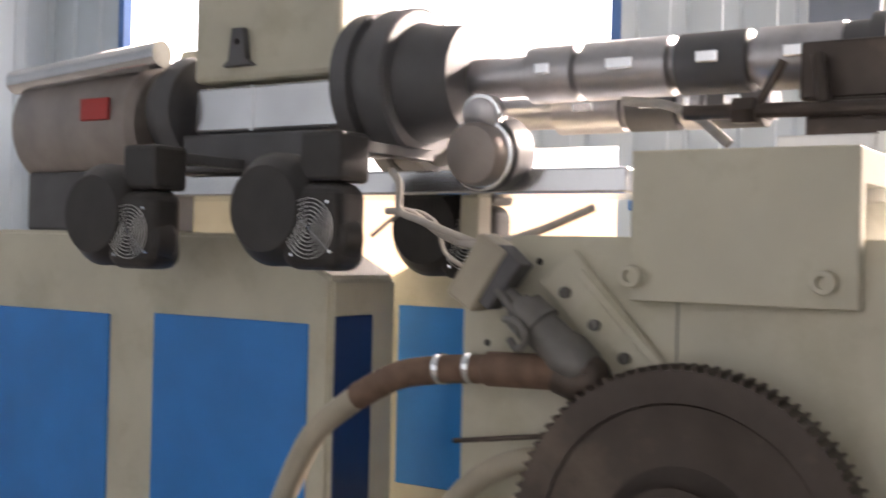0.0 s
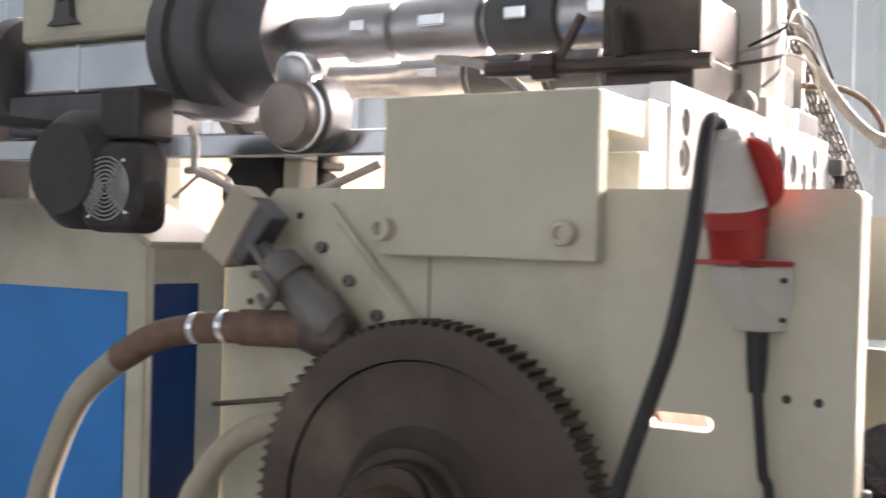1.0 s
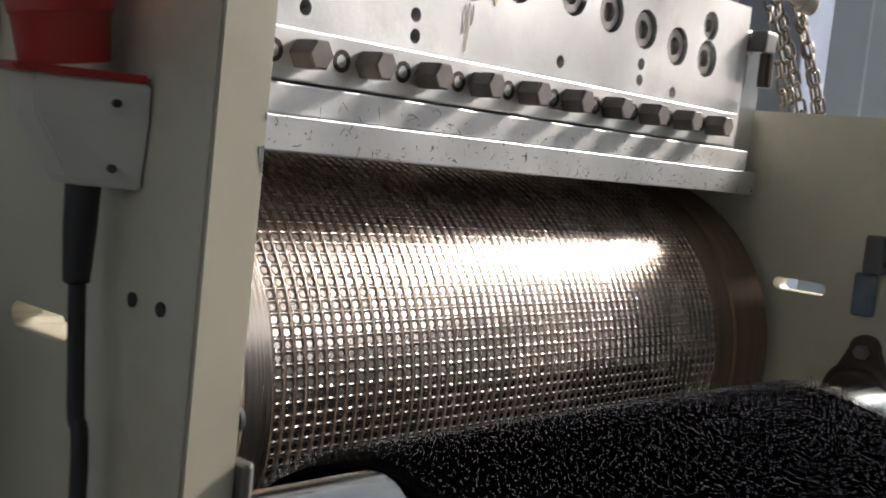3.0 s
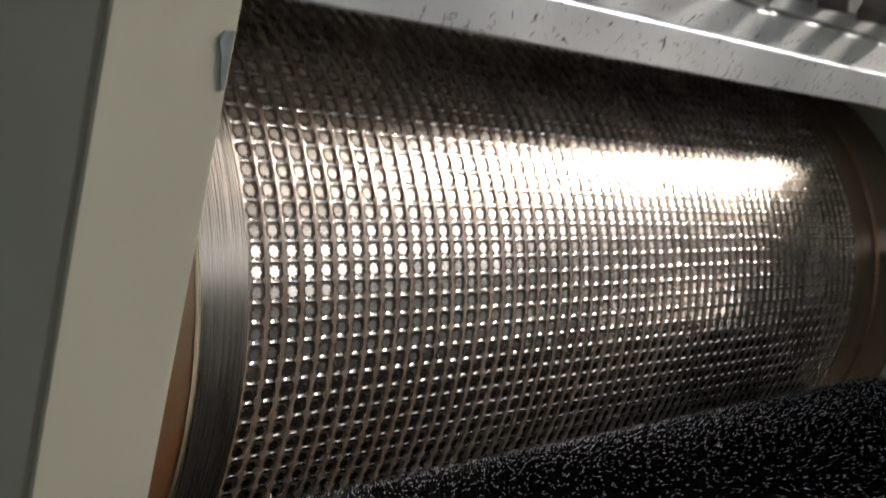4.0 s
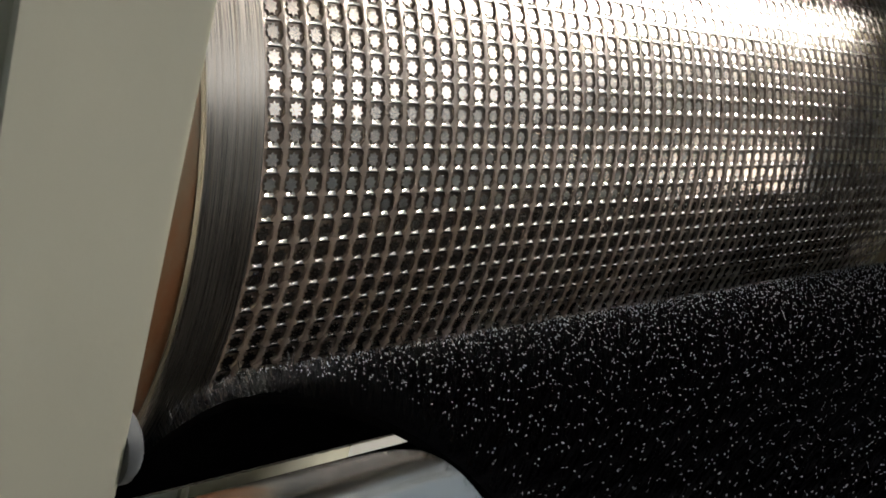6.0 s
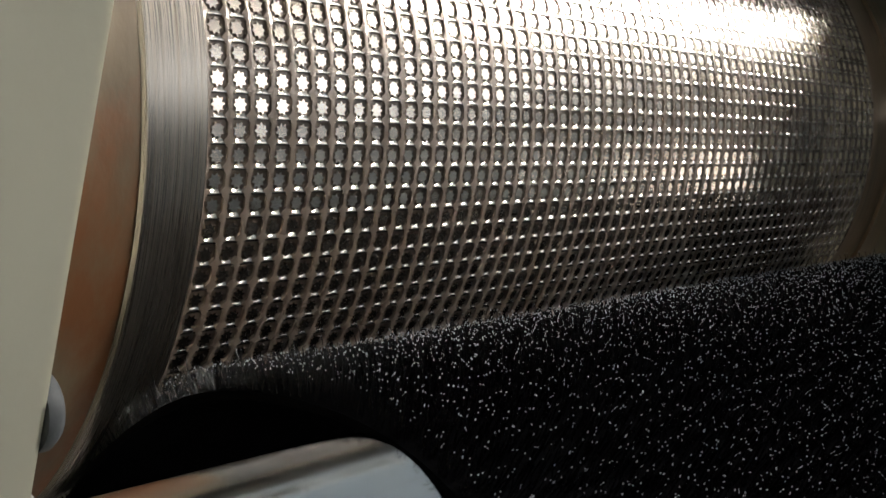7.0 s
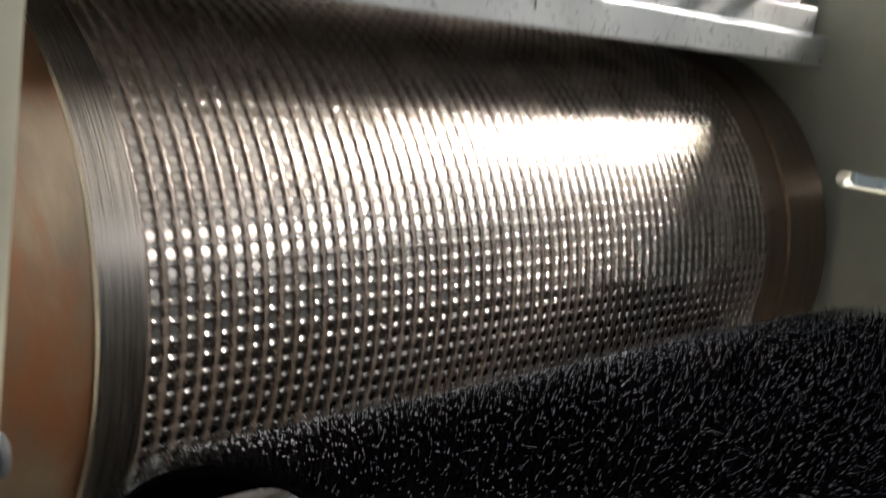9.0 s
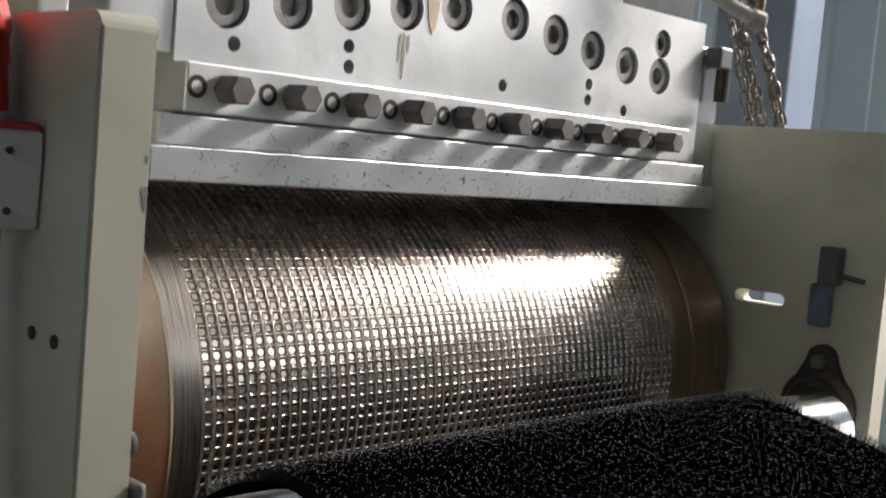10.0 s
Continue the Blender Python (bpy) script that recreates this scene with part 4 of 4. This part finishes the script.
def blower(cx, cy, cz, label):
    root = thing("blower", (cx, cy, cz - .08), label, "blower", "cooling blowers")
    part("casing", lathe(B(), (cx + .16, cy + .12, cz + .04), (cx - .01, cy + .12, cz + .04), [(0, .10), (.02, .12), (.13, .12), (.15, .105), (.17, .09)], 40), BLACK, root, smooth=True)
    part("fan_housing", box(B(), cx, cx + .11, cy - .07, cy + .085, cz - .085, cz + .095, .035, 5), BLACK, root)
    part("duct", box(B(), cx + .02, cx + .12, cy - .06, cy + .05, cz + .096, cz + .20, .01), BLACK, root)
    for k in range(7):
        r = .012 + .0083 * k
        part("grille_ring", lathe(B(), (cx - .004, cy, cz), (cx - .0065, cy, cz), [(0, r - .0016), (0, r), (.0022, r - .0004), (.0022, r - .0012)], 36, False), STEEL, root)
    for a in range(4):
        t = a * math.pi / 2 + .7
        part("grille_spoke", tube(B(), [(cx - .004, cy, cz), (cx - .004, cy + .034 * math.cos(t), cz + .034 * math.sin(t)), (cx - .004, cy + .068 * math.cos(t), cz + .068 * math.sin(t))], .0012, 6, 2), GALV, root)
        part("screw", rod(B(), (cx - .003, cy + .07 * math.cos(t), cz + .07 * math.sin(t)), (cx + .002, cy + .07 * math.cos(t), cz + .07 * math.sin(t)), .004, 8), CHROME, root)
    part("hanger", box(B(), cx + .06, cx + .40, cy - .03, cy + .02, cz + .165, cz + .19, .003), DARKGREY, root)
    part("motor", rod(B(), (cx + .02, cy - .035, cz - .02), (cx + .08, cy - .05, cz - .02), 0.045, 28, .01), BLACK, root, smooth=True)
    return root


blower(0.235, 1.125, Z + 0.012, "black cooling blower with a round wire grille")
blower(0.76, 1.08, Z - 0.01, "black cooling blower below the second zone")
blower(0.24, 1.66, Z + 0.0, "black cooling blower near the drive motor")
tl = thing("valve", (0.42, 0.46, Z + 0.05), "blue and grey valve standing behind the plate", "valve")
part("body", box(B(), 0.40, 0.47, 0.43, 0.50, Z - 0.02, Z + 0.055, .006), FITTING, tl)
part("cap", box(B(), 0.395, 0.475, 0.425, 0.505, Z + 0.0555, Z + 0.075, .004), BLUE, tl, "blue cap")
part("stem", rod(B(), (0.435, 0.465, Z - 0.4), (0.435, 0.465, Z - 0.021), .02), FITTING, tl)

# ---- on top of the die ----
ad = thing("adaptor_block", (0.7, 0.12, Z + 0.17), "dark oily steel adaptor feeding the die", "adaptor")
part("block", box(B(), 0.52, 0.80, 0.06, 0.22, Z + 0.172, Z + 0.262, .005), IRON, ad)
part("top_block", box(B(), 0.55, 0.78, 0.06, 0.24, Z + 0.2625, Z + 0.37, .006), IRON, ad)
part("neck", lathe(B(), (0.66, 0.10, Z + 0.36), (0.66, 0.18, Z + 0.36), [(0, .075), (.03, .075), (.03, .062), (.08, .062)], 32), DARKGREY, ad, smooth=True)
part("clamp_bar", rod(B(), (0.50, 0.44, Z + 0.243), (0.50, 0.02, Z + 0.238), 0.014, 14), IRON, ad)
part("nut", hexbolt(B(), (0.50, 0.345, Z + 0.242), (0.50, 0.30, Z + 0.242), 0.026), IRON, ad)
part("handle", rod(B(), (0.50, 0.30, Z + 0.25), (0.50, 0.255, Z + 0.33), 0.009), IRON, ad)
part("handle", rod(B(), (0.50, 0.18, Z + 0.25), (0.52, 0.20, Z + 0.34), 0.012), IRON, ad)
hb = thing("heater_cover", (0.9, 0.08, Z + 0.17), "bright white sheet metal heater cover on the die", "cover")
part("cover", box(B(), 0.82, 0.99, 0.03, 0.16, Z + 0.171, Z + 0.50, .004), WHITE, hb)
part("foot_flange", box(B(), 0.80, 1.04, 0.012, 0.17, Z + 0.1705, Z + 0.215, .003), WHITE, hb)
jb = thing("terminal_box", (1.15, 0.1, Z + 0.171), "dark grey terminal boxes on the die end", "box")
part("long_box", box(B(), 1.045, 1.25, 0.02, 0.14, Z + 0.171, Z + 0.225, .005), SHADED_GREY, jb)
part("tall_box", box(B(), 1.06, 1.19, 0.06, 0.16, Z + 0.2255, Z + 0.32, .006), SHADED_GREY, jb)
part("bracket", box(B(), 1.215, 1.24, 0.05, 0.10, Z + 0.2255, Z + 0.36, .002), WHITE, jb)
st = thing("rust_plug", (0.66, 0.02, Z + 0.17), "brown scorched plastic lump on the die top", "residue")
part("lump", lathe(B(), (0.675, 0.02, Z + 0.1705), (0.675, 0.03, Z + 0.25), [(0, .024), (.012, .027), (.026, .025), (.036, .018), (.041, .006)], 20), DULL, st, smooth=True)
eb = thing("end_bracket", (1.29, 0.02, Z + 0.0), "dark steel bracket at the die's end", "bracket")
part("arm", box(B(), 1.262, 1.30, -0.03, 0.0, Z + 0.10, Z + 0.135, .004), DARKGREY, eb)
part("stud", rod(B(), (1.29, -0.02, Z + 0.045), (1.29, -0.02, Z + 0.099), 0.012, 12), IRON, eb)

cab = thing("sleeved_cable", (1.1, 0, Z + 0.2), "pale braided heater cable looping over the die end", "cable")
part("braided_cable", tube(B(), [(0.80, 0.02, Z + 0.52), (0.93, 0.015, Z + 0.44), (1.02, -0.01, Z + 0.33), (1.10, -0.045, Z + 0.25), (1.155, -0.085, Z + 0.195), (1.205, -0.118, Z + 0.168)], 0.0115, 12, 10, .04), WIRE, cab, smooth=True)
part("cable_end", rod(B(), (1.198, -0.113, Z + 0.170), (1.218, -0.126, Z + 0.164), 0.016, 16, .003), WIRE, cab, smooth=True)
part("brown_hose", tube(B(), [(1.212, -0.12, Z + 0.17), (1.222, -0.115, Z + 0.205), (1.215, -0.085, Z + 0.25), (1.17, -0.04, Z + 0.275), (1.10, 0.02, Z + 0.275)], 0.0065, 12), HOSE, cab, smooth=True)
for i, (dy, dz, r) in enumerate(((0, 0, .004), (.02, .03, .0035), (-.012, .05, .003), (.01, -.03, .003))):
    w = thing("wire", (0.95, 0.02, Z + 0.3), "thin pale heater wire above the die", "wire", "loose heater wires")
    part("wire", tube(B(), [(0.70 + .05 * i, 0.05, Z + 0.26 + dz), (0.80, -0.012 + dy * .3, Z + 0.29 + dz), (0.90, 0.0 + dy, Z + 0.34 + dz), (1.0, -0.02, Z + 0.33 + dz), (1.09, -0.03 + dy, Z + 0.26 + dz * .5)], r, 8), WIRE if i % 2 else RUBBER, w, smooth=True)
for i, pts in enumerate(([(0.30, 0.98, Z + 0.05), (0.27, 0.90, Z + 0.045), (0.24, 0.80, Z + 0.0), (0.2, 0.70, Z - 0.015), (0.22, 0.60, Z + 0.01), (0.25, 0.50, Z + 0.055)],
                         [(0.33, 1.04, Z + 0.0), (0.32, 0.95, Z + 0.05), (0.26, 0.84, Z + 0.03), (0.24, 0.80, Z - 0.03), (0.25, 0.76, Z - 0.06)],
                         [(0.30, 0.97, Z + 0.13), (0.27, 0.93, Z + 0.10), (0.26, 0.92, Z + 0.05), (0.24, 0.86, Z + 0.03), (0.21, 0.72, Z - 0.01)])):
    w = thing("blower_cable", (0.25, 0.8, Z), "pale cable hanging below the blower", "cable", "blower cables")
    part("cable", tube(B(), pts, 0.0075 if i != 1 else 0.004, 10), WIRE, w, smooth=True)
ct = thing("curved_trim", (0.7, 0.6, Z + 0.25), "pale bent tube under the barrel", "tube")
part("tube", tube(B(), [(0.62, 0.62, Z + 0.29), (0.6, 0.52, Z + 0.275), (0.58, 0.44, Z + 0.24), (0.58, 0.38, Z + 0.19)], 0.010, 10), WIRE, ct, smooth=True)

# ---- chain ----


def link_mesh():
    bm = B()
    R, L, r, n = .0078, .0080, .0028, 8
    path = [(R * math.sin(a), L + R * math.cos(a)) for a in [-math.pi / 2 + k * math.pi / 5 for k in range(6)]]
    path += [(-u, -v) for u, v in path]
    rings = []
    for i, (u, v) in enumerate(path):
        a, c = path[i - 1], path[(i + 1) % len(path)]
        d = Vector((c[0] - a[0], 0, c[1] - a[1])).normalized()
        s = Vector((d.z, 0, -d.x))
        rings.append([bm.verts.new(Vector((u, 0, v)) + (s * math.cos(k * math.tau / n) + Vector((0, 1, 0)) * math.sin(k * math.tau / n)) * r) for k in range(n)])
    for i in range(len(rings)):
        p, q = rings[i], rings[(i + 1) % len(rings)]
        for k in range(n):
            bm.faces.new((p[k], q[k], q[(k + 1) % n], p[(k + 1) % n]))
    bmesh.ops.recalc_face_normals(bm, faces=bm.faces)
    me = bpy.data.meshes.new("link")
    bm.to_mesh(me)
    bm.free()
    me.materials.append(CHAINM)
    me.polygons.foreach_set("use_smooth", [True] * len(me.polygons))
    return me


LINK = link_mesh()


def chain(pts, label):
    line = smooth_line(pts, 40)
    line = [Vector((pts[0][0], pts[0][1], 4.58 - (4.58 - pts[0][2]) * k / 400)) for k in range(400)] + line
    root = thing("hoist_chain", pts[0], label, "chain", "hoist chains")
    step, acc, k = 0.0255, 0.0, 0
    for a, c in zip(line, line[1:]):
        acc += (c - a).length
        if acc >= step:
            acc -= step
            ob = new("link", LINK)
            ob.parent = root
            d = (c - a).normalized()
            ob.matrix_basis = Matrix.Translation(a - Vector(pts[0])) @ d.to_track_quat("Z", "Y").to_matrix().to_4x4() @ pose(0, 0, 0, 0, 0, 45 + 90 * (k % 2))
            k += 1


chain([(1.43, 0.19, Z + 0.62), (1.43, 0.10, Z + 0.36), (1.43, 0.015, Z + 0.13), (1.435, -0.045, Z - 0.05)], "oily steel hoist chain hanging beside the far plate")
chain([(1.45, 0.20, Z + 0.62), (1.455, 0.11, Z + 0.36), (1.46, 0.04, Z + 0.13), (1.465, -0.012, Z - 0.05)], "oily steel hoist chain hanging beside the far plate")
chain([(1.44, 0.17, Z + 0.62), (1.445, 0.075, Z + 0.34), (1.45, -0.012, Z + 0.13), (1.455, -0.07, Z - 0.05)], "oily steel hoist chain hanging beside the far plate")
chain([(1.465, 0.215, Z + 0.62), (1.475, 0.135, Z + 0.36), (1.48, 0.065, Z + 0.13), (1.485, 0.015, Z - 0.05)], "oily steel hoist chain hanging beside the far plate")
chain([(1.455, 0.185, Z + 0.62), (1.46, 0.09, Z + 0.35), (1.475, 0.005, Z + 0.13), (1.485, -0.045, Z - 0.05)], "oily steel hoist chain hanging beside the far plate")
post = thing("column", (2.6, 0.55, 0), "dark blue grey steel column by the wall", "column")
part("column", box(B(), 2.55, 2.72, 0.55, 0.80, 0, 4.58, .008), mat("blue grey steel paint", (0.16, 0.2, 0.27), .5), post)


def motions():
    """The machine stands still: nothing but the camera moves."""


motions()
